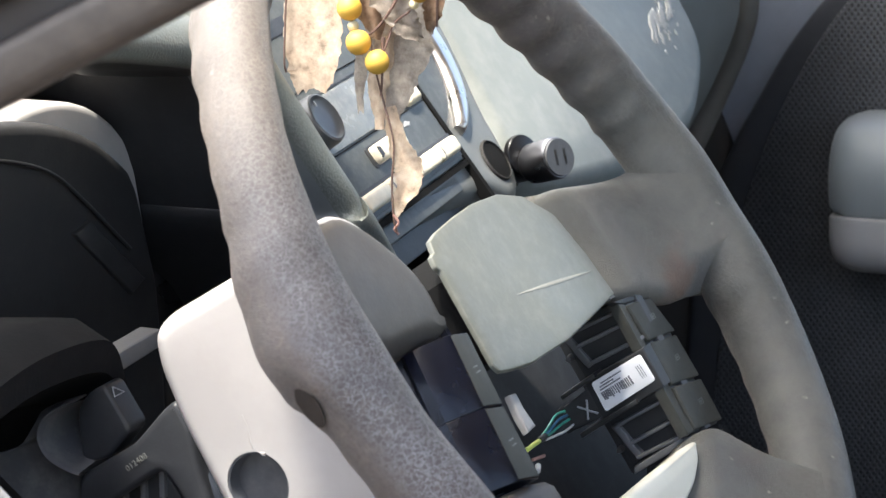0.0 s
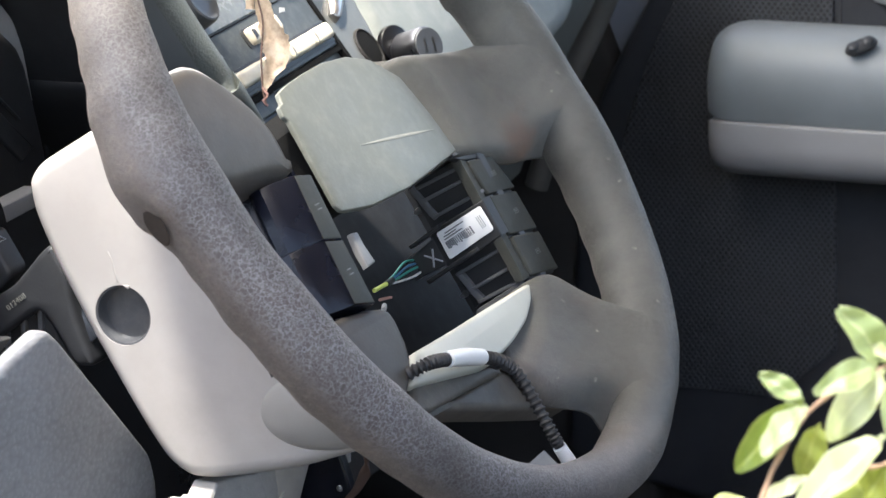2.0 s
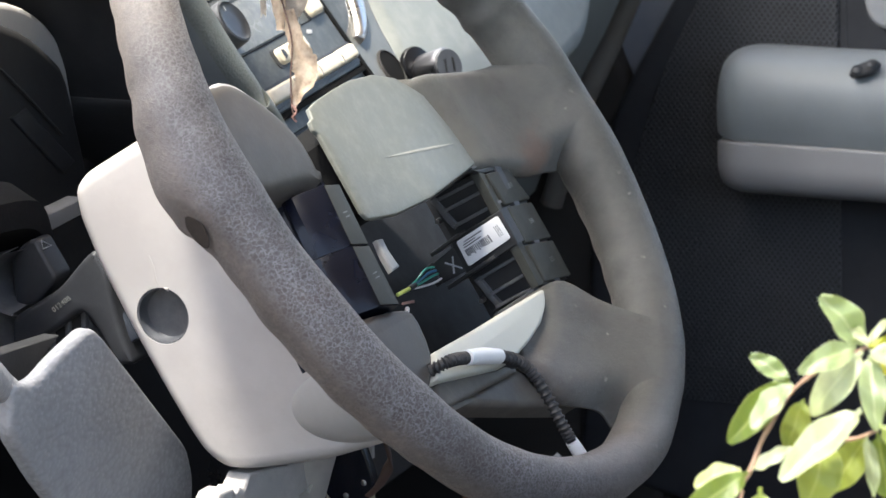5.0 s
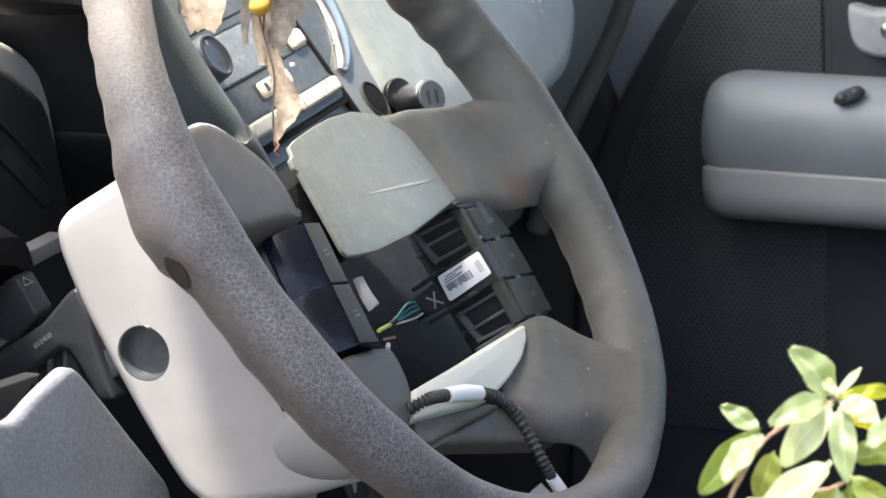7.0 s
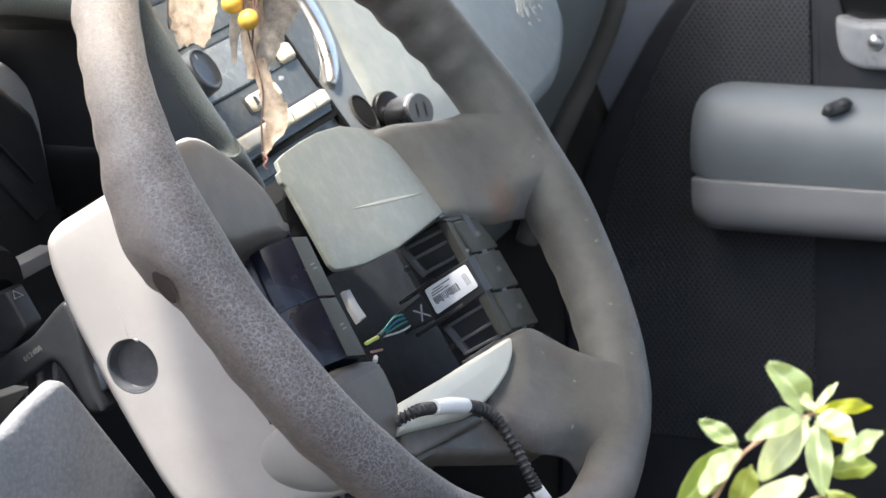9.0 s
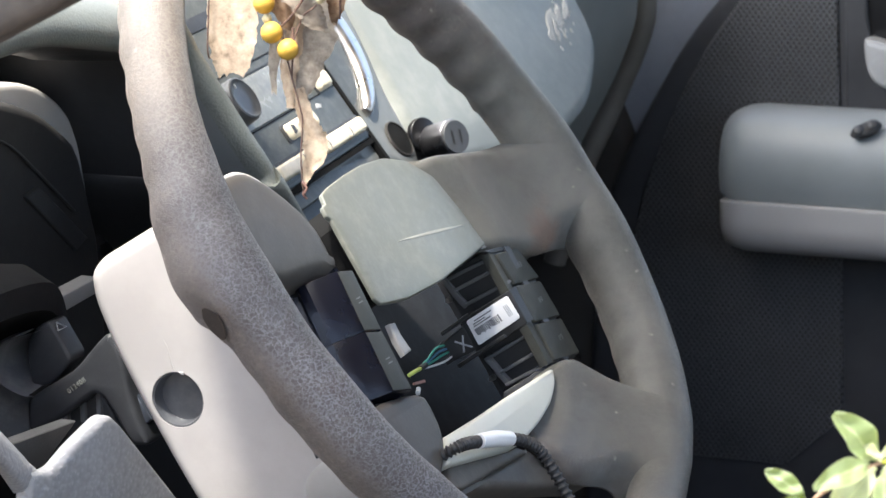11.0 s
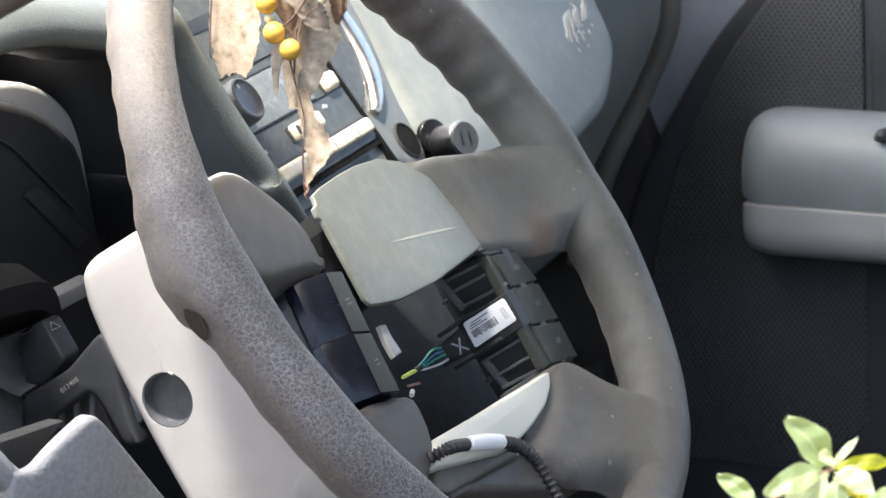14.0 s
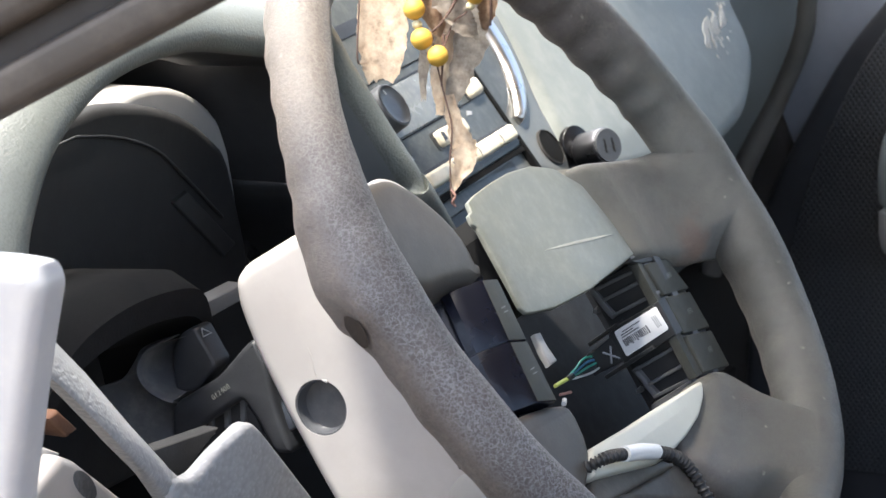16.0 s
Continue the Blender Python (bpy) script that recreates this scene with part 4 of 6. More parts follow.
part("latch", plate([(-0.0660, -0.0460), (-0.0610, -0.0452), (-0.0610, -0.0475), (-0.0660, -0.0480)], MS, ZW - 0.003, ZW + 0.004, 0.0005, 0), BLACK, module)
part("latch", plate([(-0.0670, -0.0545), (-0.0615, -0.0545), (-0.0615, -0.0570), (-0.0670, -0.0570)], MS, ZW - 0.003, ZW + 0.003, 0.0005, 0), BLACK, module)
joint = MW @ Vector((0.0420, -0.0508, -0.060))
for mat, off in ((WIRE_GREEN, 0.0030), (WIRE_BLUE, 0.0012), (WIRE_GREEN, -0.0006), (WIRE_WHITE, -0.0032)):
    s0 = MS @ Vector((-0.0620, -0.0512 + off, ZW + 0.001))
    e0 = joint + UP2 * (off * 0.35)
    part("wire", tube([s0, s0.lerp(e0, 0.35) + UP2 * (off * 0.5 + 0.0006), s0.lerp(e0, 0.75) + UP2 * (off * 0.2), e0], 0.00055, None, 8), mat, module)
part("wire_wrap", tube([joint + Vector((0, 0.002, 0)), MW @ Vector((0.0370, -0.0508, -0.0600))], 0.0015, None, 10), BLACK, module)
part("wire", tube([MW @ Vector((0.0370, -0.0508, -0.0600)), MW @ Vector((0.0300, -0.0506, -0.0598)), MW @ Vector((0.0215, -0.0505, -0.0590))], 0.0010, None, 8), WIRE_YELLOW, module, "cut yellow-green wire end")
part("wire", tube([MW @ Vector((0.0355, -0.0570, -0.0610)), MW @ Vector((0.0230, -0.0553, -0.0600))], 0.0007, None, 8), TWIG_PINK, module)
part("wire", tube([MW @ Vector((0.0240, -0.0585, -0.0600)), MW @ Vector((0.0190, -0.0600, -0.0590))], 0.0012, None, 8), WIRE_WHITE, module)

# ribbed cable sleeve hanging through the lower opening
sleeve_line = [(-0.0760, -0.0865, -0.030), (-0.0770, -0.0882, -0.0130), (-0.0720, -0.0893, -0.0060), (-0.0590, -0.0922, -0.0055), (-0.0450, -0.0955, -0.0055), (-0.0308, -0.0998, -0.0060), (-0.0174, -0.1060, -0.0060), (-0.0106, -0.1146, -0.0062), (-0.0102, -0.1285, -0.0066), (-0.0120, -0.1420, -0.0070), (-0.0105, -0.1508, -0.0085), (-0.0055, -0.1600, -0.0110), (-0.0010, -0.1680, -0.0140)]
sleeve = thing("cable_sleeve", "black ribbed cable sleeve lying over the steering wheel hub", "cable", MW @ Vector(sleeve_line[3]))
part("ribbed_tube", tube(sleeve_line[:11], lambda u: 0.0025 + 0.0006 * max(-0.5, math.sin(u * 2 * math.pi * 46)), MW, 14, 40), BLACK, sleeve)
part("tape", tube([sleeve_line[3], sleeve_line[4], sleeve_line[5]], [0.0036, 0.0039, 0.0036], MW, 16, 6), WHITE, sleeve, "white tape wrap")
part("tape_end", tube([sleeve_line[10], sleeve_line[11], sleeve_line[12]], [0.0030, 0.0034, 0.0032], MW, 16, 4), WHITE, sleeve, "grubby white tape at the end")

# ================= column shroud =================
shroud = thing("column_shroud", "sun-bleached light grey steering column shroud with open lock hole", "column shroud", (-0.09, 0, -0.12))
SIDE = [(-0.054, 0.0), (-0.057, 0.060), (-0.064, 0.0690), (-0.0714, 0.0690), (-0.1050, 0.0712), (-0.1140, 0.0685), (-0.1200, 0.0570), (-0.1250, 0.0340), (-0.1290, 0.0000), (-0.1312, -0.0260), (-0.1325, -0.0500), (-0.1322, -0.0640), (-0.1274, -0.0750), (-0.1190, -0.0805), (-0.1057, -0.0866), (-0.0784, -0.0972), (-0.0440, -0.1060), (-0.0440, -0.0800)]
part("side_shell", plate(SIDE, MS, 0.062, 0.085, 0.007, 0.007, holes=((-0.1094, -0.0022, 0.0132, 0.021),), steps=6), SHROUD, shroud)
part("core_shell", plate([(-0.088, 0.040), (-0.110, 0.048), (-0.116, 0.040), (-0.1235, 0.0), (-0.1305, -0.060), (-0.1285, -0.072), (-0.116, -0.082), (-0.090, -0.090), (-0.088, -0.060)], MS, -0.045, 0.064, 0.004, 1), SHROUD, shroud)
HC = Vector((-0.1094, -0.0022))
circle = [(HC.x + 0.0141 * math.cos(a * math.pi / 16), HC.y + 0.0141 * math.sin(a * math.pi / 16), 0.0845) for a in range(33)]
part("hole_lip", tube(circle, 0.0005, MS, 10, 2), SHROUD, shroud)
SLATE_PLUG = plastic("slate plug", (0.062, 0.066, 0.074), 0.4, 300, 0.05, 0.2, 0.3, (0.2, 0.2, 0.2))
cup_secs = [[MS @ Vector((HC.x + r * math.cos(a * math.pi / 20), HC.y + r * math.sin(a * math.pi / 20), h)) for a in range(40)] for r, h in ((0.0131, 0.0700), (0.0131, 0.0846), (0.0123, 0.0844), (0.0118, 0.0790), (0.0112, 0.0782))]
part("hole_insert", loft(cup_secs), SLATE_PLUG, shroud, "slate cup plugged into the hole", 40)
part("lip_burr", plate([HC + Vector(p) for p in ((0.0085, 0.0103), (0.0108, 0.0088), (0.0098, 0.0078), (0.0088, 0.0088))], MS, 0.0840, 0.0856, 0.0003, 0), SHROUD, shroud, "broken burr on the lip")
part("boss", ball((0, 0, 0), 0.022, MS @ pose(-0.0530, -0.0815, 0.0805, 0, 0, -24), (1.45, 0.86, 0.50), 48, 28), plastic("grey boss plastic", (0.31, 0.30, 0.285), 0.45, 700, 0.1, 0.15, 0.3, (0.25, 0.235, 0.215)), shroud, "darker rounded boss")
part("crack", plate(offset_line([(-0.0985, 0.0235), (-0.0995, 0.0185), (-0.1020, 0.0130), (-0.1025, 0.0105)], 0.0004), MS, 0.0845, 0.0852, 0.0001, 0), SHROUD, shroud, "chipped pale crack")

# broken lower shroud and the column tube under it
lower = thing("broken_lower_shroud", "broken pale plastic lower column cover", "broken cover", (-0.06, -0.05, -0.16))
part("shard", plate([(-0.0785, -0.1373), (-0.0564, -0.1415), (-0.0400, -0.1445), (-0.0330, -0.1560), (-0.0250, -0.1672), (-0.0461, -0.1689), (-0.0759, -0.1680), (-0.1183, -0.1654), (-0.1423, -0.1611), (-0.1651, -0.1534), (-0.172, -0.150), (-0.1488, -0.1424), (-0.1354, -0.1405), (-0.1290, -0.1425), (-0.1250, -0.1395), (-0.1138, -0.1413), (-0.1080, -0.1375), (-0.0980, -0.1380), (-0.0940, -0.1420), (-0.0890, -0.1400), (-0.0858, -0.1422)],
     MX, -0.060, -0.050, 0.0012, 0.0012, dome=lambda x, y: 0.0016 * abs(math.sin(x * 60 + 1.2)) + 0.0007 * math.sin(x * 310) * math.cos(y * 410), soft=8), SHARD, lower)
part("shard_side", plate([(-0.0400, -0.1445), (-0.0263, -0.1480), (0.0086, -0.1552), (-0.0100, -0.1650), (-0.0147, -0.1670), (-0.0250, -0.1672), (-0.0330, -0.1560)], MX, -0.062, -0.0525, 0.0015, 0.0015), SHARD, lower, "turned side of the broken cover")
part("bright_edge", tube([(-0.0520, 0.0086, -0.1556), (-0.0515, -0.0040, -0.1610), (-0.0510, -0.0147, -0.1668)], 0.0008, None, 8, 4), PALE, lower, "pale snapped edge")
column = thing("steering_column", "light grey steering column lower tube with a collar", "steering column", (-0.07, 0, -0.36))
part("tube", tube([(-0.050, 0.0, -0.110), (-0.0620, 0.0, -0.150), (-0.0720, 0.0, -0.190), (-0.0826, 0.0, -0.235), (-0.100, 0.0, -0.310), (-0.112, 0.0, -0.375)], [0.019, 0.0183, 0.0172, 0.0148, 0.0142, 0.014], None, 32, 6), COLUMN, column)
part("collar", tube([(-0.1060, 0.0, -0.345), (-0.1120, 0.0, -0.375)], 0.021, None, 28, 4, None, False), BLACK, column, "black collar")


# switch gear between shroud and dash
switch = thing("column_switch", "black column switch unit with moulded digits and lever", "switch unit", (-0.15, -0.03, -0.10))
part("body", plate([(-0.1894, -0.1027), (-0.1891, -0.0870), (-0.1857, -0.0830), (-0.1623, -0.0681), (-0.1478, -0.0516), (-0.1421, -0.0472), (-0.1357, -0.0575), (-0.1326, -0.0738), (-0.1277, -0.0898), (-0.1220, -0.1016), (-0.1327, -0.1029), (-0.1422, -0.0865), (-0.1496, -0.0776), (-0.1807, -0.0997)], MY, 0.030, 0.050, 0.003, 0.004), SWITCH, switch)
part("slot", plate([(-0.1902, -0.1070), (-0.1551, -0.0789), (-0.1471, -0.0906), (-0.1414, -0.1054), (-0.1842, -0.1149)], MY, 0.0, 0.040, 0.001, 0), BLACK, switch, "open slot with ribbed insides")
for k in range(5):
    part("slot_rib", plate(rect(-0.182 + 0.009 * k, -0.104 + 0.004 * k, -0.1795 + 0.009 * k, -0.088 + 0.0052 * k), MY, 0.036, 0.0425, 0.0004, 0), RIB, switch)
fnt = bpy.data.curves.new("digits", "FONT")
fnt.body = "012408"
fnt.size = 0.0037
fnt.space_character = 1.1
fnt.extrude = 0.0002
txt = new("moulded_digits", fnt)
deps = bpy.context.evaluated_depsgraph_get()
me = bpy.data.meshes.new_from_object(txt.evaluated_get(deps))
bpy.data.objects.remove(txt)
me.materials.clear()
me.materials.append(FAINT)
dig = new("moulded_digits", me)  # raised date code
dig.parent = switch
dig.matrix_parent_inverse = Matrix.Translation(-switch.location)
dig.matrix_basis = MY @ pose(-0.1649, -0.0798, 0.0502, 0, 0, 37)
connector = part("connector", plate([(-0.1368, -0.0789), (-0.1325, -0.0764), (-0.1237, -0.0899), (-0.1281, -0.0935)], MY, 0.020, 0.045, 0.001, 0), plastic("blue-grey connector", (0.035, 0.042, 0.055), 0.4), switch, "blue-grey connector")
part("connector_key", plate([(x + 0.002, z - 0.004) for x, z in [(-0.1368, -0.0789), (-0.1346, -0.0777), (-0.1303, -0.0844), (-0.1325, -0.0862)]], MY, 0.044, 0.0456, 0.0003, 0), BLACK, connector)
lever = part("lever", plate([(-0.1939, -0.0661), (-0.1933, -0.0582), (-0.1886, -0.0521), (-0.1830, -0.0484), (-0.1796, -0.0484), (-0.1687, -0.0657), (-0.1795, -0.0787), (-0.1918, -0.0829)], MY, 0.026, 0.040, 0.002, 0.003), SWITCH, switch, "slate lever with a warning triangle")
la, lb = Vector((-0.1802, -0.0400, -0.0481)), Vector((-0.1687, -0.0400, -0.0657))
out = Vector((lb.z - la.z, 0, la.x - lb.x)).normalized() * -0.0008
tri = [la.lerp(lb, f) + Vector((0, dy, 0)) + out for f, dy in ((0.08, 0.004), (0.27, 0.0015), (0.27, 0.0095), (0.08, 0.004))]
part("triangle_mark", tube(tri, 0.00035, None, 6, 2, None, False), MARK, lever)
# flared cup beside the lever
cup_edge = catmull([(-0.1844, -0.0550, -0.0505), (-0.1953, -0.0550, -0.0550), (-0.2020, -0.0550, -0.0612), (-0.2042, -0.0550, -0.0677), (-0.2025, -0.0550, -0.0734), (-0.1983, -0.0550, -0.0777), (-0.1911, -0.0550, -0.0809), (-0.1855, -0.0550, -0.0822)], 4)
cup_foot = catmull([(-0.1993, -0.0450, -0.0553), (-0.2075, -0.0450, -0.0601), (-0.2117, -0.0450, -0.0667), (-0.2195, -0.0450, -0.0767), (-0.2339, -0.0450, -0.0840), (-0.2190, -0.0450, -0.0989), (-0.2034, -0.0450, -0.1106), (-0.1910, -0.0450, -0.1051)], 4)
mid = Vector((-0.1894, -0.02, -0.0686))
cup = [[p.lerp(mid, 0.30) + Vector((0, 0.030, 0)) for p in cup_edge], [p.lerp(mid, 0.06) + Vector((0, 0.004, 0)) for p in cup_edge], [p.lerp(mid, 0.03) - Vector((0, 0.0006, 0)) for p in cup_edge], cup_edge,
       [p.lerp(q, 0.12) + Vector((0, 0.010, 0)) for p, q in zip(cup_edge, cup_foot)], [p.lerp(q, 0.35) + Vector((0, 0.012, 0)) for p, q in zip(cup_edge, cup_foot)], [p.lerp(q, 0.7) + Vector((0, 0.006, 0)) for p, q in zip(cup_edge, cup_foot)], cup_foot]
part("cup", loft(cup, False), plastic("slate grey flared cup", (0.085, 0.09, 0.098), 0.4, 500, 0.05, 0.15, 0.2), switch, "slate grey flared cup", 70)
part("red_tab", plate(rect(-0.150, -0.044, -0.135, -0.039), MY, 0.0, 0.030, 0.001, 0), RED, switch, "red tab")

# key with leather fob
keys = thing("key_fob", "car key on a black leather fob with a framed tag", "key fob", (-0.063, 0.06, -0.21))
part("fob", plate([(-0.0793, -0.1830), (-0.0726, -0.1700), (-0.0620, -0.1560), (-0.0560, -0.1620), (-0.0492, -0.1810), (-0.0483, -0.1880), (-0.0540, -0.1965), (-0.0640, -0.1990), (-0.0755, -0.1955)], MY, -0.063, -0.057, 0.0015, 2), BLACK_SATIN, keys, "black leather fob with studs")
for x, z in ((-0.0640, -0.1930), (-0.0540, -0.1850)):
    part("stud", ball((x, z, -0.057), 0.0016, MY, (1, 1, 0.5), 12, 8), STEEL, keys)
frame_tag = part("tag", plate([(-0.0777, -0.184), (-0.0518, -0.184), (-0.0521, -0.2255), (-0.0545, -0.2282), (-0.0755, -0.2280), (-0.0774, -0.2260)], MY, -0.066, -0.0625, 0.0012, 0), plastic("yellowed clear plastic", (0.42, 0.37, 0.25), 0.25, 300, 0.05, 0.3, 0.5, (0.2, 0.16, 0.1), 0.5, 90), keys, "yellowed plastic tag")
part("border", tube([(-0.0762, -0.190, -0.0622), (-0.0760, -0.2262, -0.0622), (-0.0535, -0.2264, -0.0622), (-0.0533, -0.190, -0.0622)], 0.0011, MY, 8, 2, None, False), plastic("clear yellowed edge", (0.6, 0.55, 0.42), 0.2), frame_tag)
part("picture", plate(rect(-0.0735, -0.2215, -0.0595, -0.187), MY, -0.063, -0.0618, 0.0003, 0), plastic("dark tag print", (0.045, 0.038, 0.034), 0.4, 300, 0.02, 0.5, 0.7, (0.20, 0.09, 0.05), 0.5, 140), frame_tag)
random.seed(3)
for i in range(9):
    x0, z0 = -0.0690 + 0.006 * random.random(), -0.2185 + i * 0.0028
    part("print_bar", plate(offset_line([(x0, z0), (x0 + 0.002 + 0.004 * random.random(), z0 + random.uniform(-0.001, 0.003))], 0.0005), MY, -0.0622, -0.0614, 0.0001, 0), MARK, frame_tag)
part("strap", tube([(-0.052, -0.192, -0.058), (-0.045, -0.184, -0.058), (-0.040, -0.172, -0.058), (-0.043, -0.160, -0.058)], 0.0028, MY, 10, 8, None, True, 0.4), THREAD, keys, "worn brown strap")
part("key_blade", plate(rect(-0.0598, -0.174, -0.0518, -0.140), MY, -0.066, -0.063, 0.0005, 0), SHROUD, keys)

# pedal and bracket in the footwell
pedal = thing("pedal_lever", "bare steel pedal lever in the footwell", "pedal", (-0.1, 0.2, -0.32))
part("lever", loft([[Vector((x, 0.20, z)) + Vector((0.75 * math.cos(a), 0.35 * math.sin(a), 0.66 * -math.cos(a))) * r for a in [k * math.pi / 8 for k in range(16)]] for x, z, r in ((-0.0622, -0.2548, 0.0012), (-0.0632, -0.2560, 0.0028), (-0.0660, -0.2600, 0.0036), (-0.0800, -0.2745, 0.0042), (-0.0920, -0.2880, 0.0046), (-0.0935, -0.2905, 0.0062), (-0.1350, -0.3350, 0.0075))]), GUNMETAL, pedal, "worn painted lever", 40)
part("bracket", plate([(-0.1111, -0.2664), (-0.1023, -0.2690), (-0.0971, -0.2743), (-0.0945, -0.2715), (-0.0865, -0.2782), (-0.0880, -0.2872), (-0.1000, -0.2960), (-0.1040, -0.2853), (-0.1077, -0.2756)], MY, -0.222, -0.2195, 0.0006, 0), GUNMETAL, pedal, "bent steel bracket")
part("bracket", plate([(-0.1250, -0.3080), (-0.1120, -0.2985), (-0.1060, -0.3010), (-0.1000, -0.3100), (-0.1180, -0.3260)], MY, -0.222, -0.218, 0.0008, 0), GUNMETAL, pedal, "bent steel bracket")
part("spring", tube([(-0.0800, 0.25, -0.2460), (-0.0760, 0.25, -0.2600), (-0.0720, 0.25, -0.2780), (-0.0730, 0.25, -0.3000)], 0.0016, None, 8, 6), RUST, pedal, "rusty cable beside the lever")
part("pad", plate(rect(-0.150, -0.335, -0.118, -0.308), MY, -0.235, -0.215, 0.003, 0), BLACK, pedal)
console = thing("console_edge", "grey lower console edge strip", "console", (-0.03, 0.32, -0.33), "structure")
part("strip", plate(offset_line([(-0.060, -0.262), (-0.043, -0.277), (-0.010, -0.299), (0.030, -0.332)], 0.010), MY, -0.34, -0.30, 0.004, 0), RIB, console)

# ================= dash =================
knee = thing("knee_trim", "grey leather-grained knee trim under the dash", "dash trim", (-0.1, -0.18, -0.2))
part("panel", plate([(-0.2190, -0.0585), (-0.2035, -0.0640), (-0.1960, -0.0640), (-0.1808, -0.0590), (-0.1560, -0.0537), (-0.1495, -0.0545), (-0.1419, -0.0605), (-0.0945, -0.1070), (-0.0695, -0.1315), (-0.0642, -0.148), (-0.0672, -0.165), (-0.107, -0.177), (-0.1565, -0.240), (-0.1565, -0.158), (-0.1632, -0.1450), (-0.1825, -0.1260), (-0.1995, -0.108), (-0.2200, -0.082)],
     MX, -0.092, -0.085, 0.0034, 0.006, steps=5), KNEE, knee)
# slanted arm of the trim, its face turned up
ARM_UP = [(-0.3251, 0.0451), (-0.2934, 0.0169), (-0.2735, -0.0008), (-0.2433, -0.0305), (-0.2188, -0.0528), (-0.2068, -0.0618)]
ARM_LOW_EDGE = [(-0.064, -0.365, 0.0446), (-0.064, -0.3349, 0.0195), (-0.064, -0.3159, 0.0033), (-0.066, -0.2867, -0.0209), (-0.075, -0.2517, -0.0457), (-0.0875, -0.2194, -0.0677)]
arm_secs = []
for (y0, z0), (x1, y1, z1) in zip(ARM_UP, ARM_LOW_EDGE):
    a, c = Vector((-0.088, y0, z0)), Vector((x1, y1, z1))
    up = (a - c).normalized()
    out = up.cross(Vector((0, 0.75, -0.66))).normalized()
    out = out if out.x > 0 else -out
    under = c + Vector((-0.0050, -0.0010, -0.0012))
    arm_secs.append([a - out * 0.012, a - out * 0.003, a - up * 0.0010 - out * 0.0004, a - up * 0.003 + out * 0.0006, a.lerp(c, 0.5) + out * 0.0012, c + up * 0.003 + out * 0.0006, c + up * 0.0008 - out * 0.0002, c - up * 0.0004 - out * 0.0010, under])
part("arm", loft(arm_secs), KNEE, knee, "", 50)
part("inner_panel", plate([(-0.1959, -0.0574), (-0.1374, -0.0629), (-0.1660, -0.0748), (-0.1799, -0.0745)], MX, -0.118, -0.110, 0.001, 0), BLACK, knee, "dark inner panel")
low_trim = thing("lower_dash_trim", "grey lower dash corner with an oval recess", "dash trim", (-0.1, -0.28, -0.1))
part("corner", plate([(-0.2225, -0.0724), (-0.2190, -0.0700), (-0.1997, -0.0631), (-0.1901, -0.0679), (-0.1531, -0.0963)] + [(-0.1500, -0.32), (-0.2400, -0.32)], MX, -0.190, -0.150, 0.004, 0), SHROUD, low_trim)
# Flat oval in place of a hollow; the recess's shade is its colour.
part("oval_disc", plate([(-0.1846 + 0.0110 * math.cos(a) * 0.73 + 0.0046 * math.sin(a) * 0.68, -0.0804 - 0.0110 * math.cos(a) * 0.68 + 0.0046 * math.sin(a) * 0.73) for a in [k * math.pi / 12 for k in range(24)]], MX, -0.155, -0.1496, 0.0002, 0), GUNMETAL, low_trim, "flat dark oval painted for a recess's shade")
part("end_cap", plate([(-0.2121, -0.0738), (-0.2108, -0.0592), (-0.2040, -0.0576), (-0.1850, -0.0673), (-0.2045, -0.0735)], MX, -0.190, -0.160, 0.003, 0), SHARD, low_trim, "beige end cap")
part("rust_clip", plate([(-0.1802, -0.0543), (-0.1722, -0.0524), (-0.1572, -0.0652), (-0.1662, -0.0666)], MX, -0.19, -0.17, 0.002, 0), RUST, low_trim, "rusty clip")

# instrument hood
ARCH = [(-0.172, -0.150), (-0.172, -0.060), (-0.170, 0.000), (-0.167, 0.020), (-0.161, 0.033), (-0.153, 0.046), (-0.141, 0.058), (-0.119, 0.0705), (-0.095, 0.0785), (-0.061, 0.083), (-0.020, 0.082), (0.023, 0.0745), (0.055, 0.068), (0.080, 0.062), (0.1013, 0.0685, 0.0000), (0.1136, 0.0512, 0.0040), (0.1241, 0.0298, 0.0120), (0.1333, 0.0096, 0.0200), (0.1447, -0.0117, 0.0280), (0.1580, -0.0334, 0.0350), (0.270, -0.150, 0.035)]
arch = catmull([p if len(p) == 3 else (*p, 0) for p in ARCH], 5)
hood = thing("instrument_hood", "grey-green grained instrument hood over an empty cluster", "instrument hood", (-0.3, 0, -0.1))


def hood_section(k, prof):
    p = arch[k]
    t = (arch[min(k + 1, len(arch) - 1)] - arch[max(k - 1, 0)]).normalized()
    nn = Vector((-t.y, t.x, 0)).normalized()
    return [Vector((x + p.z, p.x + nn.x * o, p.y + nn.y * o)) for x, o in prof]


# Skin and lining stop short at the back to let sun onto the bezel.
skin = [(-0.190, 0.000), (-0.186, 0.0005), (-0.1825, 0.003), (-0.181, 0.007), (-0.183, 0.013), (-0.190, 0.020), (-0.205, 0.028), (-0.225, 0.033), (-0.252, 0.034)]
liner = [(-0.188, 0.0004), (-0.195, -0.001), (-0.22, -0.003), (-0.250, -0.004)]
front = [(-0.188, 0.0004), (-0.195, -0.001), (-0.22, -0.003)]
deep = [(-0.22, -0.003), (-0.27, -0.005), (-0.38, -0.006)]
part("skin", loft([hood_section(k, skin) for k in range(len(arch))], False), DASH, hood, "", 60)
turn = next(k for k, p in enumerate(arch) if p.x > 0.085)
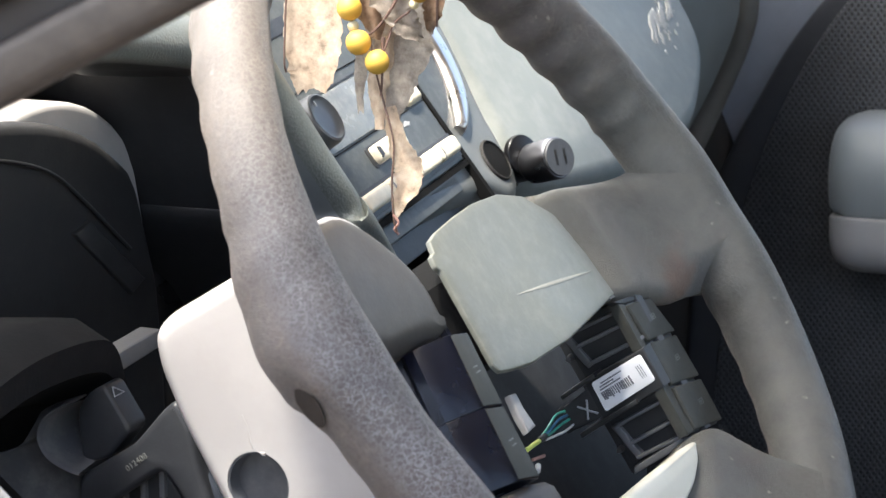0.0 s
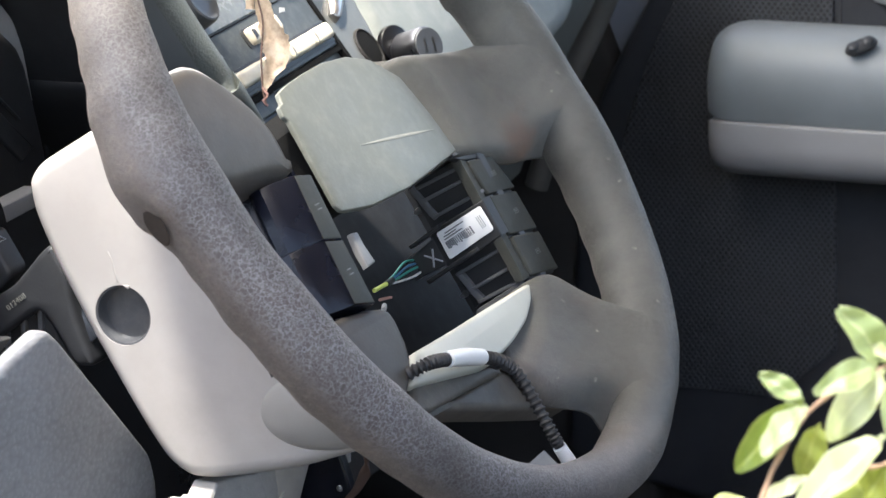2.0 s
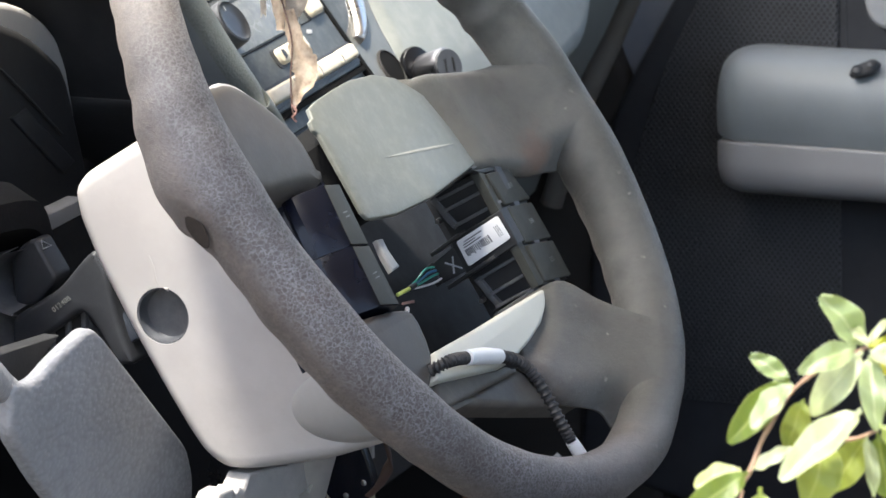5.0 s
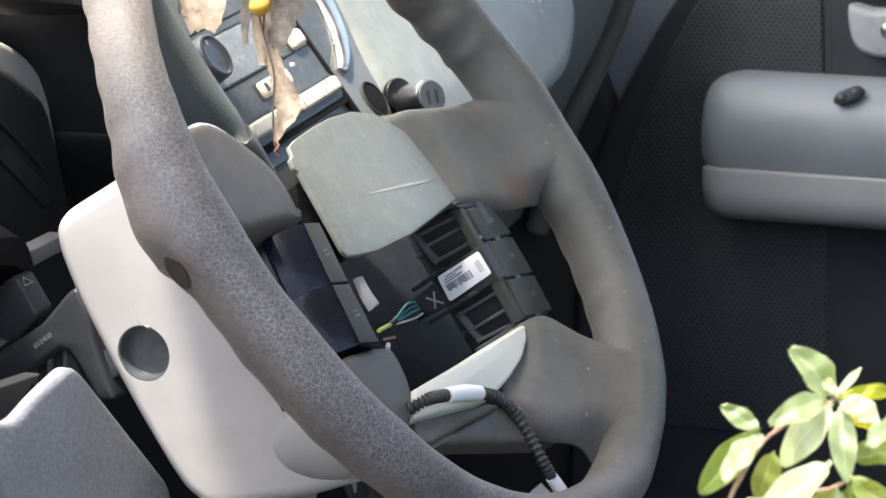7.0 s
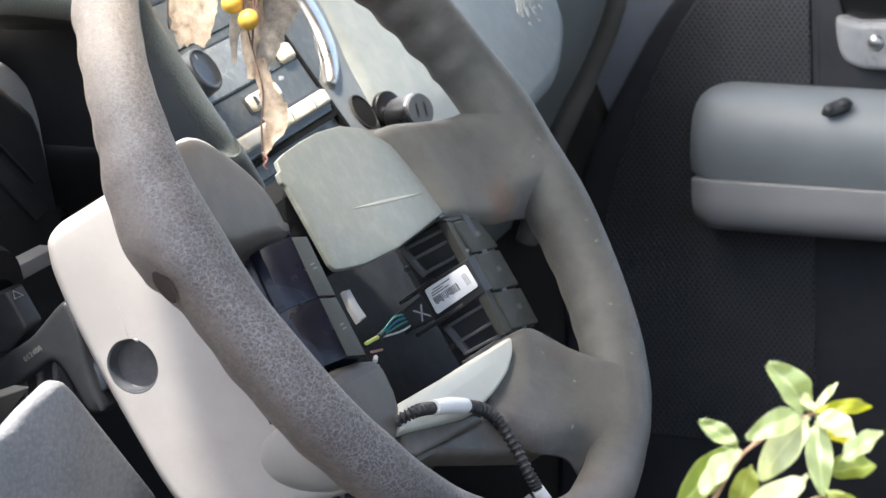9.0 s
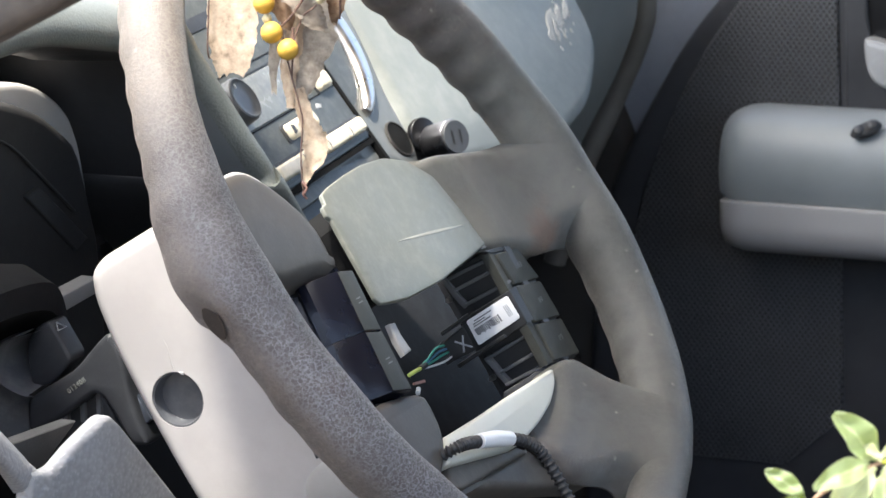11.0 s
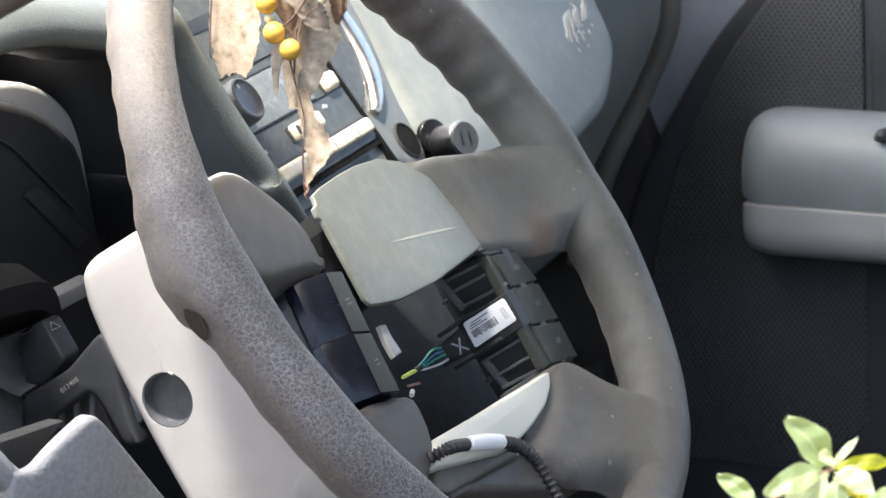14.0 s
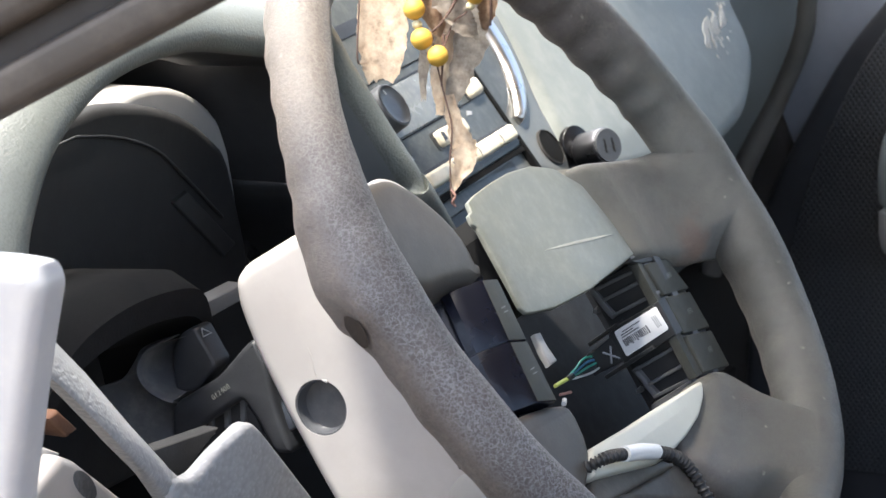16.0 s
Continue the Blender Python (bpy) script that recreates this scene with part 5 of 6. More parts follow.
part("liner", loft([hood_section(k, liner) for k in range(turn + 1)], False), BLACK, hood, "black inner lining", 60)
# Front of the black lining in blue-grey: sky light put into the colour.
part("cheek", loft([hood_section(k, front) for k in range(turn, len(arch))], False), plastic("slate painted as skylit lining", (0.13, 0.14, 0.14), 0.45, 600, 0.08, 0.15), hood, "inner cheek, blue-grey painted for sky light", 60)
part("cheek_depth", loft([hood_section(k, deep) for k in range(turn, len(arch))], False), BLACK, hood, "black inner lining", 60)
part("back_panel", plate(rect(-0.20, -0.16, 0.26, 0.09), MX, -0.36, -0.345, 0.002, 0), BLACK, hood)
part("bezel", plate([(-0.150, -0.150), (-0.150, 0.010), (-0.080, 0.034), (0.0120, 0.0450), (0.0290, 0.0475), (0.0500, 0.0490), (0.0745, 0.0465), (0.0990, 0.0385), (0.1210, 0.0245), (0.1320, 0.0095), (0.1360, -0.0060), (0.1465, -0.0490), (0.148, -0.150)], MX, -0.300, -0.260, 0.004, 1), SHROUD, hood, "pale rounded gauge bezel")
# Its upper edge draws the shadow line on the bezel as a dark sheet.
part("gauge_shade_face", plate([(-0.150, -0.150), (-0.150, 0.018), (-0.080, 0.042), (-0.010, 0.0490), (0.0140, 0.0480), (0.0534, 0.0404), (0.0864, 0.0282), (0.1089, 0.0137), (0.1226, 0.0036), (0.1320, -0.0229), (0.1440, -0.060), (0.147, -0.150)], MX, -0.262, -0.254, 0.006, 1), plastic("matt black gauge surround and bezel shade", (0.024, 0.0235, 0.024), 0.7, 500, 0.1, 0.2, 0.4, (0.040, 0.038, 0.037), 0.3), hood, "dark gauge surround, upper edge cut along the shadow line")
part("gauge_ring", tube([(-0.09, 0.030, -0.252), (-0.0342, 0.0373, -0.252), (-0.0167, 0.0363, -0.252), (0.0138, 0.0304, -0.252), (0.0453, 0.0191, -0.252), (0.0721, 0.0008, -0.252), (0.1112, -0.0297, -0.252)], 0.0008, MX, 10, 8), BLACK, hood)
part("gauge_block", plate([(0.0615, -0.0120), (0.0758, -0.0085), (0.1250, -0.0470), (0.1120, -0.0520)], MX, -0.256, -0.2515, 0.002, 0), BLACK, hood)
part("lower_lip", loft([[Vector((x, y, z)) for x, z in ((-0.25, z0), (-0.20, z0 + 0.004), (-0.185, z0 - 0.004), (-0.187, z0 - 0.018), (-0.215, z0 - 0.034), (-0.25, z0 - 0.040))] for y, z0, _ in catmull([(-0.17, -0.062, 0), (-0.150, -0.042, 0), (-0.128, -0.030, 0), (-0.10, -0.0240, 0), (-0.070, -0.0225, 0), (-0.035, -0.026, 0), (-0.020, -0.034, 0), (-0.012, -0.055, 0)], 5)]), plastic("dusty black cluster trim", (0.012, 0.012, 0.013), 0.8, 600, 0.2, 0.2, 0.3, (0.022, 0.022, 0.022), 0.2), hood, "dusty dark cluster lip", 50)
part("lip_strip", plate([(-0.02, -0.046), (0.035, -0.044), (0.035, -0.052), (-0.02, -0.055)], MX, -0.205, -0.195, 0.001, 0), SHROUD_DARK, hood)

# centre stack
stack = thing("centre_stack", "grey plastic centre stack with chrome-edged vent", "centre console", (-0.25, 0.29, -0.2), "structure")
part("surround", plate([(0.1767, 0.260), (0.420, 0.250), (0.405, 0.170), (0.398, 0.136), (0.384, 0.100), (0.382, 0.083), (0.376, 0.056), (0.355, 0.045), (0.330, 0.062), (0.1844, 0.0625), (0.1807, 0.1324)], MW, -0.190, -0.153, 0.010, 1), STACK, stack)
part("stack_body", plate(rect(0.17, -0.40, 0.40, 0.05), MX, -0.42, -0.27, 0.01, 0), GLOSS_BLACK, stack)
arc = [(0.309 + (0.0605 + 0.0095 * math.sin(math.pi * (k + 1) / 26) ** 0.5) * math.cos(radians(5 * k - 62)), 0.150 + (0.0605 + 0.0095 * math.sin(math.pi * (k + 1) / 26) ** 0.5) * math.sin(radians(5 * k - 62))) for k in range(25)]
arc += [(0.309 + (0.0595 - 0.0060 * math.sin(math.pi * (k + 1) / 26) ** 0.5) * math.cos(radians(5 * k - 62)), 0.150 + (0.0595 - 0.0060 * math.sin(math.pi * (k + 1) / 26) ** 0.5) * math.sin(radians(5 * k - 62))) for k in range(24, -1, -1)]
part("chrome_arc", plate(arc, MW, -0.158, -0.1475, 0.0045, 0, steps=5), SATIN, stack, "chrome trim arc", 60)
arc_in = [(0.309 + 0.052 * math.cos(radians(a)), 0.150 + 0.052 * math.sin(radians(a))) for a in range(-70, 80, 6)]
part("vent_face", plate([(0.322, 0.199)] + [p for p in arc_in[::-1] if p[0] > 0.322] + [(0.322, 0.101)], MW, -0.160, -0.1505, 0.002, 0), RADIO, stack, "dark blue-grey vent blank")
socket = part("socket", plate([(0.358 + 0.0125 * math.cos(a * math.pi / 12), 0.0735 + 0.0125 * math.sin(a * math.pi / 12)) for a in range(24)], MW, -0.185, -0.1515, 0.001, 0, holes=((0.358, 0.0735, 0.0118, 0.028),)), CARPET, stack, "black power socket")

# Flat disc in place of a bore; the hole's shade is its colour.
part("socket_shade_disc", plate([(0.358 + 0.0117 * math.cos(a * math.pi / 12), 0.0735 + 0.0117 * math.sin(a * math.pi / 12)) for a in range(24)], MW, -0.156, -0.1522, 0.0003, 0), SHADE_BLACK, socket, "flat black disc painted as a dark opening")

MRAD = MW @ Matrix.Translation((0.25, 0.11, -0.15)) @ pose(0, 0, 0, 0, 0, 4.3)
radio = thing("car_radio", "slate grey car radio with yellowed ivory keys", "car radio", (-0.2, 0.25, 0))
part("face", plate([(0.0680, -0.0340), (0.0680, 0.0980), (-0.0680, 0.0980), (-0.0680, 0.0730), (-0.0674, 0.0275), (-0.0687, -0.0195), (-0.0687, -0.0340)], MRAD, -0.02, 0.0, 0.0015, 0), RADIO, radio)
part("lower_ledge", plate(rect(-0.0687, -0.047, 0.052, -0.0375), MRAD, -0.015, -0.003, 0.001, 0), RADIO, radio)
part("gap", plate(rect(-0.0687, -0.060, 0.075, -0.0345), MRAD, -0.03, -0.012, 0.001, 0), BLACK, radio)
for u0, u1 in ((-0.0620, -0.0300), (-0.0285, 0.0040), (0.0065, 0.0380), (0.0390, 0.0655)):
    part("key", plate(rect(u0, -0.0290, u1, -0.0195), MRAD, -0.004, 0.0045, 0.0022, 0.003), CREAM, radio)
part("key_bed", plate(rect(-0.0655, -0.0315, 0.0675, -0.0175), MRAD, -0.004, 0.0006, 0.0003, 0), BLACK, radio)
part("key_bed", plate(rect(-0.0240, -0.0125, 0.0205, -0.0005), MRAD, -0.004, 0.0006, 0.0003, 0.003), BLACK, radio)
part("key", plate(rect(-0.0205, -0.0115, 0.0185, -0.0015), MRAD, -0.004, 0.0040, 0.0022, 0.003), CREAM, radio)
part("key_bed", plate(rect(0.0430, 0.0035, 0.0640, 0.0165), MRAD, -0.004, 0.0006, 0.0003, 0.003), BLACK, radio)
part("key", plate(rect(0.0450, 0.0045, 0.0625, 0.0155), MRAD, -0.004, 0.0045, 0.003, 0.003), CREAM, radio)
part("display", plate(rect(-0.060, 0.0050, 0.030, 0.0330), MRAD, -0.003, 0.0009, 0.0005, 0), plastic("dull display film", (0.13, 0.135, 0.125), 0.25, 300, 0.03, 0.3, 0.6, (0.24, 0.23, 0.2), 0.5, 60), radio, "dusty display window")
# Black strips stand in for the shade in the radio's gaps and seams.
part("side_gap", plate([(0.0680, -0.062), (0.0725, -0.062), (0.0715, 0.098), (0.0680, 0.098)], MRAD, -0.006, 0.0006, 0.0002, 0), SHADE_BLACK, radio, "black strip painted for the gap beside the radio")
part("foot_gap", plate(rect(-0.0660, -0.0375, 0.0680, -0.0342), MRAD, -0.006, 0.0003, 0.0001, 0), SHADE_BLACK, radio)
part("seam", plate(rect(-0.0670, 0.0395, 0.0660, 0.0402), MRAD, -0.003, 0.0005, 0.0001, 0), SHADE_BLACK, radio)
part("seam", plate(rect(-0.0670, 0.0035, 0.0660, 0.0042), MRAD, -0.003, 0.0005, 0.0001, 0), SHADE_BLACK, radio)
part("groove", plate(rect(-0.0675, 0.0340, 0.066, 0.0350), MRAD, -0.003, 0.0004, 0.0001, 0), BLACK, radio)
part("disc_slot", plate(rect(-0.075, 0.0690, 0.012, 0.0775), MRAD, -0.003, 0.0006, 0.0002, 0), BLACK, radio, "black disc slot")
part("mark", plate(rect(-0.058, -0.0090, -0.0555, -0.0065), MRAD, -0.003, 0.0004, 0.0001, 0), MARK, radio)
MK = MRAD @ pose(-0.0670, 0.0215, 0.0)
knob_secs = [[MK @ Vector((r * math.cos(a * math.pi / 20), r * math.sin(a * math.pi / 20), h)) for a in range(40)] for r, h in ((0.0140, 0.0), (0.0136, 0.0140), (0.0130, 0.0158), (0.0120, 0.0163), (0.0112, 0.0158), (0.0100, 0.0148), (0.0060, 0.0144))]
knob = part("knob", loft(knob_secs), plastic("slate knob", (0.045, 0.048, 0.054), 0.4, 500, 0.05, 0.15, 0.4, (0.09, 0.095, 0.10)), radio, "dark grey dished volume knob", 40)
part("pointer", plate(rect(-0.0004, 0.0070, 0.0004, 0.0098), MK, 0.0140, 0.0152, 0.0001, 0), MARK, knob)
for u in (-0.0270, 0.0085, 0.0415):
    part("key_mark", plate([(u, -0.0280), (u + 0.0022, -0.0250), (u + 0.0006, -0.0208)], MRAD, 0.003, 0.00475, 0.0001, 0), INK, radio)
part("key_mark", plate([(-0.0185, -0.0095), (-0.0140, -0.0085), (-0.0140, -0.0040), (-0.0175, -0.0030)], MRAD, 0.003, 0.00425, 0.0001, 0), BLACK, radio)
part("smudge", plate([(0.030, -0.0025), (0.036, -0.0035), (0.038, -0.0015), (0.033, 0.0000)], MRAD, -0.003, 0.0004, 0.0001, 0), MARK, radio)

usb = thing("usb_charger", "black two-port charger plugged into the power socket", "charger", (-0.19, 0.40, -0.05))
UD = Vector((0.80, -0.36, 0.28)).normalized()
UR = UD.cross(Vector((0, 0, 1))).normalized()
MUSB = basis(UR, UR.cross(-UD) * -1, UD, Vector((-0.141, 0.385, -0.031)) - UD * 0.030)
part("barrel", tube([(0, 0, -0.006), (0, 0, 0.006), (0, 0, 0.0065), (0, 0, 0.009), (0, 0, 0.010), (0, 0, 0.028), (0, 0, 0.030)], [0.0085, 0.0088, 0.0092, 0.0102, 0.0113, 0.0118, 0.0110], MUSB, 28, 4, None, False), metal("gunmetal satin charger", (0.20, 0.20, 0.215), 0.34), usb)
part("end_face", cone(0.0106, 0.0102, 0.0012, MUSB @ pose(0, 0, 0.0303), 28), plastic("charcoal charger face", (0.05, 0.051, 0.054), 0.4), usb, "charcoal end face")
for x in (-0.0035, 0.0030):
    port = part("port", plate(rect(x - 0.0017, -0.0052, x + 0.0017, 0.0052), MUSB, 0.028, 0.0313, 0.0002, 0), SHROUD_DARK, usb, "grey-rimmed slot")
    part("opening", plate(rect(x - 0.0011, -0.0045, x + 0.0011, 0.0045), MUSB, 0.028, 0.0315, 0.0001, 0), CARPET, port)
part("flap", plate([(0.002 + 0.0115 * math.cos(a * math.pi / 12), 0.006 + 0.0115 * math.sin(a * math.pi / 12)) for a in range(24)], MUSB, 0.002, 0.006, 0.001, 0), GLOSS_BLACK, usb, "black socket flap")

glove = thing("glovebox", "pale grey-green glovebox panel with a scuffed corner", "glovebox", (-0.25, 0.6, -0.2))
part("panel", plate([(0.402, 0.260), (0.860, 0.200), (0.800, 0.150), (0.778, 0.120), (0.770, 0.091), (0.750, 0.069), (0.688, 0.041), (0.640, 0.034), (0.593, 0.026), (0.396, 0.045), (0.392, 0.075), (0.410, 0.130)], MW, -0.23, -0.160, 0.012, 2), GLOVE, glove)
random.seed(9)
SCUFF = [Vector(p) for p in [(0.7032, 0.1185), (0.7494, 0.1232), (0.7210, 0.0929), (0.6775, 0.0876)]]
for i in range(15):
    f, g = random.random(), random.uniform(0.0, 0.35)
    n = random.uniform(0.25, 0.65)
    p = (SCUFF[0].lerp(SCUFF[3], g)).lerp(SCUFF[1].lerp(SCUFF[2], g), f)
    q = (SCUFF[0].lerp(SCUFF[3], g + n)).lerp(SCUFF[1].lerp(SCUFF[2], g + n), f + random.uniform(-0.08, 0.08))
    w = (SCUFF[1] - SCUFF[0]) * random.uniform(0.05, 0.16)
    part("scuff", plate([p - w * 0.3, p.lerp(q, 0.25) - w * 0.8, p.lerp(q, 0.5) - w * 0.4, p.lerp(q, 0.75) - w, q, p.lerp(q, 0.7) + w * 0.5, p.lerp(q, 0.45) + w, p.lerp(q, 0.2) + w * 0.4, p + w * 0.4], MW, -0.162, -0.1596 + 0.00003 * i, 0.0001, 0), SCRAPED, glove)
for i in range(30):
    p = SCUFF[0].lerp(SCUFF[3], random.uniform(-0.2, 1.3)).lerp(SCUFF[1].lerp(SCUFF[2], random.uniform(-0.2, 1.3)), random.uniform(0.3, 1.25))
    r = random.uniform(0.0006, 0.0016)
    part("scuff", plate([p + Vector((r * math.cos(a), r * 1.6 * math.sin(a))) for a in (0, 1.1, 2.3, 3.4, 4.6, 5.5)], MW, -0.162, -0.1594, 0.0001, 0), SCRAPED, glove)
dash_end = thing("dash_end", "dark grey end of the dash beside the passenger door", "dash trim", (-0.3, 0.93, -0.2), "structure")
part("end_panel", plate([(-0.40, 0.080), (-0.205, 0.080), (-0.2183, -0.0240), (-0.2197, -0.0445), (-0.2287, -0.0705), (-0.2425, -0.1023), (-0.2588, -0.1320), (-0.2763, -0.1673), (-0.2901, -0.2001), (-0.312, -0.260), (-0.40, -0.300)], MY, -0.98, -0.80, 0.012, 1), plastic("grey dash end skin", (0.15, 0.156, 0.148), 0.5, 600, 0.15, 0.2, 0.3, (0.15, 0.145, 0.13)), dash_end)
part("door_jamb", plate(rect(-0.60, -0.60, 0.10, 0.10), MY, -1.16, -1.125, 0.004, 0), CARPET, dash_end)
# Dark top raised to stand in for shade on the lower door edge.
part("kick_panel", plate([(-0.60, -0.115), (-0.275, -0.115), (-0.235, -0.21), (-0.20, -0.30), (-0.22, -0.58), (-0.60, -0.58)], MY, -1.12, -1.07, 0.01, 0), CARPET, dash_end)

# ================= passenger door =================
door_far = thing("passenger_door", "charcoal passenger door with perforated grille and grey armrest", "car door", (0.3, 1.08, -0.6), "structure")
ARC = [(-0.1130, 0.060), (-0.1400, 0.012), (-0.1721, -0.0322), (-0.1919, -0.0567), (-0.2107, -0.0841), (-0.2270, -0.1143), (-0.2435, -0.1448), (-0.2601, -0.1784), (-0.2741, -0.2150), (-0.2850, -0.260), (-0.300, -0.60)]
part("panel", plate(ARC + [(1.3, -0.60), (1.3, 0.060)], MY, -1.11, -1.062, 0.010, 1, steps=4), DOOR, door_far)
part("grille", plate([(-0.1230, 0.012), (-0.1516, -0.0313), (-0.1754, -0.0638), (-0.1941, -0.0964), (-0.2102, -0.1293), (-0.2238, -0.1624), (-0.2400, -0.2122), (-0.2500, -0.260), (-0.268, -0.440), (-0.055, -0.440), (-0.062, -0.250), (-0.066, -0.118), (-0.072, 0.012)], MY, -1.066, -1.058, 0.003, 1), MESH, door_far, "perforated charcoal grille")
part("front_edge", plate([(-0.36, 0.06), (-0.05, 0.06), (-0.05, -0.50), (-0.36, -0.50)], MY, -1.122, -1.090, 0.006, 0.006), plastic("blue-grey door edge trim", (0.24, 0.26, 0.31), 0.5, 600, 0.1, 0.15), door_far, "blue-grey door edge")
part("door_seal", tube([(x + 0.004, z, -1.040) for x, z in ((-0.214, 0.05), (-0.230, 0.0), (-0.2352, -0.0312), (-0.2367, -0.0521), (-0.2448, -0.0788), (-0.2584, -0.1113), (-0.2722, -0.1415), (-0.2889, -0.1775), (-0.3002, -0.2109), (-0.318, -0.27))], 0.010, MY, 14, 6), plastic("dusty rubber seal", (0.115, 0.107, 0.096), 0.6, 700, 0.15, 0.3, 0.4, (0.12, 0.11, 0.095)), door_far, "dusty rubber door seal")
part("pull_frame", plate([(-0.0655, 0.02), (-0.0457, 0.02)] + [(-0.0442, -0.0426), (-0.0414, -0.0566), (-0.0364, -0.0682)] + [(0.12, -0.0682), (0.12, -0.125), (-0.0600, -0.125)], MY, -1.064, -1.056, 0.003, 0), DOOR, door_far, "slate frame round the pull")
part("pull_recess", plate(rect(-0.050, -0.090, 0.12, 0.02), MY, -1.064, -1.0605, 0.001, 0), GLOSS_BLACK, door_far, "dark pull recess")
part("pull_handle", plate([(-0.044, -0.0606), (-0.0393, -0.0599), (-0.0331, -0.0614), (-0.0236, -0.0638), (-0.0034, -0.0623)] + [(0.11, -0.0623), (0.11, -0.1026)] + [(-0.0131, -0.1026), (-0.0225, -0.1017), (-0.0321, -0.0985), (-0.038, -0.0918), (-0.0416, -0.0816)], MY, -1.064, -1.040, 0.006, 1, steps=5), SILVER, door_far, "silver door pull")
part("pull_screw", ball((-0.0081, -0.0798, -1.041), 0.0075, MY, (1, 1, 0.5), 16, 8), STEEL, door_far)


def bolster(profile, x0, x1, r, c):
    """A soft bar along x with a rounded front end; profile in world (y, z), c the point that its end closes on."""
    secs = []
    for k in range(9):
        a = math.pi / 2 * k / 8
        s = 1 - (r / 0.045) * (1 - math.sin(a)) * 0.55
        secs.append([Vector((x0 + r * (1 - math.cos(a)), c[0] + (y - c[0]) * s, c[1] + (z - c[1]) * s)) for y, z in profile])
    secs.append([Vector((x1, y, z)) for y, z in profile])
    return loft(secs)


PAD_SIDE = [(p.x, p.y) for p in rounded([(1.075, -0.124), (1.036, -0.117), (1.008, -0.1165), (0.991, -0.1225), (0.980, -0.134), (0.974, -0.152), (0.9735, -0.170), (0.977, -0.186), (0.979, -0.1905), (0.984, -0.1905), (1.075, -0.1905)], 2)]
LOW_SIDE = [(p.x, p.y) for p in rounded([(1.075, -0.1895), (0.977, -0.1895), (0.9735, -0.1895), (0.9735, -0.193), (0.974, -0.200), (0.975, -0.216), (0.985, -0.232), (1.005, -0.2385), (1.075, -0.240)], 2)]
armrest = part("armrest", bolster(PAD_SIDE, -0.1525, 0.60, 0.028, (1.05, -0.17)), ARM, door_far, "soft grey armrest", 50)
part("armrest_shell", bolster(LOW_SIDE, -0.1512, 0.60, 0.028, (1.05, -0.205)), ARM_LOW, door_far, "warm grey armrest shell", 50)
en = Vector((0, -0.6, 0.8))
el = Vector((0.82, 0.57 * 0.8, 0.57 * 0.6)).normalized()
MSW = basis(el, en.cross(el), en, (-0.0250, 0.9815, -0.1245))
rocker = part("window_switch", ball((0, 0, 0), 0.010, MSW, (1.35, 0.72, 0.45), 28, 16), BLACK, armrest, "small dark window switch")
for k in (-1, 1):
    part("rocker_pad", ball((0.0062 * k, 0, 0.0030), 0.0055, MSW, (1.0, 0.9, 0.5), 20, 12), SWITCH, rocker)

# ================= hanging garland =================
garland = thing("dried_garland", "dried leaf garland with yellow beads hanging over the dash", "garland", (-0.16, 0.17, 0.3))
MG = basis((0.922, 0.387, 0), (-0.086, 0.206, 0.975), (0.377, -0.899, 0.223), (-0.158, 0.178, 0.052))


def leaf_sheet(line, widths, curl=0.25, ragged=0.12, seed=1, cols=14, per=10):
    """A dry curled strip along line (x, y, z in metres, in MG, which faces the camera)."""
    rnd = random.Random(seed)
    pts = catmull(line, per)
    bm = bmesh.new()
    prev = None
    wander = [0.0, 0.0]
    n = len(pts)
    for i, p in enumerate(pts):
        u = i / (n - 1) * (len(widths) - 1)
        j = min(int(u), len(widths) - 2)
        w = widths[j] + (widths[j + 1] - widths[j]) * (u - j)
        d = (pts[min(i + 1, n - 1)] - pts[max(i - 1, 0)]).normalized()
        side = Vector((d.y, -d.x, 0)).normalized()
        wander = [max(-1.0, min(1.0, q * 0.85 + rnd.uniform(-0.45, 0.45))) for q in wander]
        jag = [1 + ragged * q + rnd.uniform(-0.07, 0.07) for q in wander]
        frayed = 0.0016 * max(0.0, 1 - (n - 1 - i) / 2.0)
        row = []
        for k in range(cols + 1):
            s = k / cols * 2 - 1
            ww = w * (jag[0] if s < 0 else jag[1]) * 0.5
            z = p.z + curl * w * s * s + 0.035 * w * math.sin(4 * s + i * 0.31) + rnd.uniform(-1, 1) * 0.00012
            row.append(bm.verts.new(MG @ Vector((p.x + side.x * s * ww, p.y + side.y * s * ww + rnd.uniform(-1, 1) * (0.0002 + frayed), z))))
        if prev:
            for k in range(cols):
                bm.faces.new((prev[k], prev[k + 1], row[k + 1], row[k]))
        prev = row
    bmesh.ops.solidify(bm, geom=bm.faces[:], thickness=0.0003)
    return bm


# Positions fitted to the camera's view, 3250 units to a metre.
def G(x, y, z=0.0):
    return ((x - 430) / 3250, (100 - y) / 3250, z)


part("leaf", leaf_sheet([G(365, -260, 0), G(352, -120, 0.002), G(347, 0, 0.003), G(343, 90, 0.002), G(345, 140, 0)], [0.012, 0.022, 0.025, 0.025, 0.016], 0.22, 0.12, 1), DRY, garland, "cream curled dry leaf")
part("vein", tube([G(330, -260, 0.004), G(312, -120, 0.009), G(306, 0, 0.010), G(302, 90, 0.009), G(304, 112, 0.007)], 0.0005, MG, 6, 6), THREAD, garland)
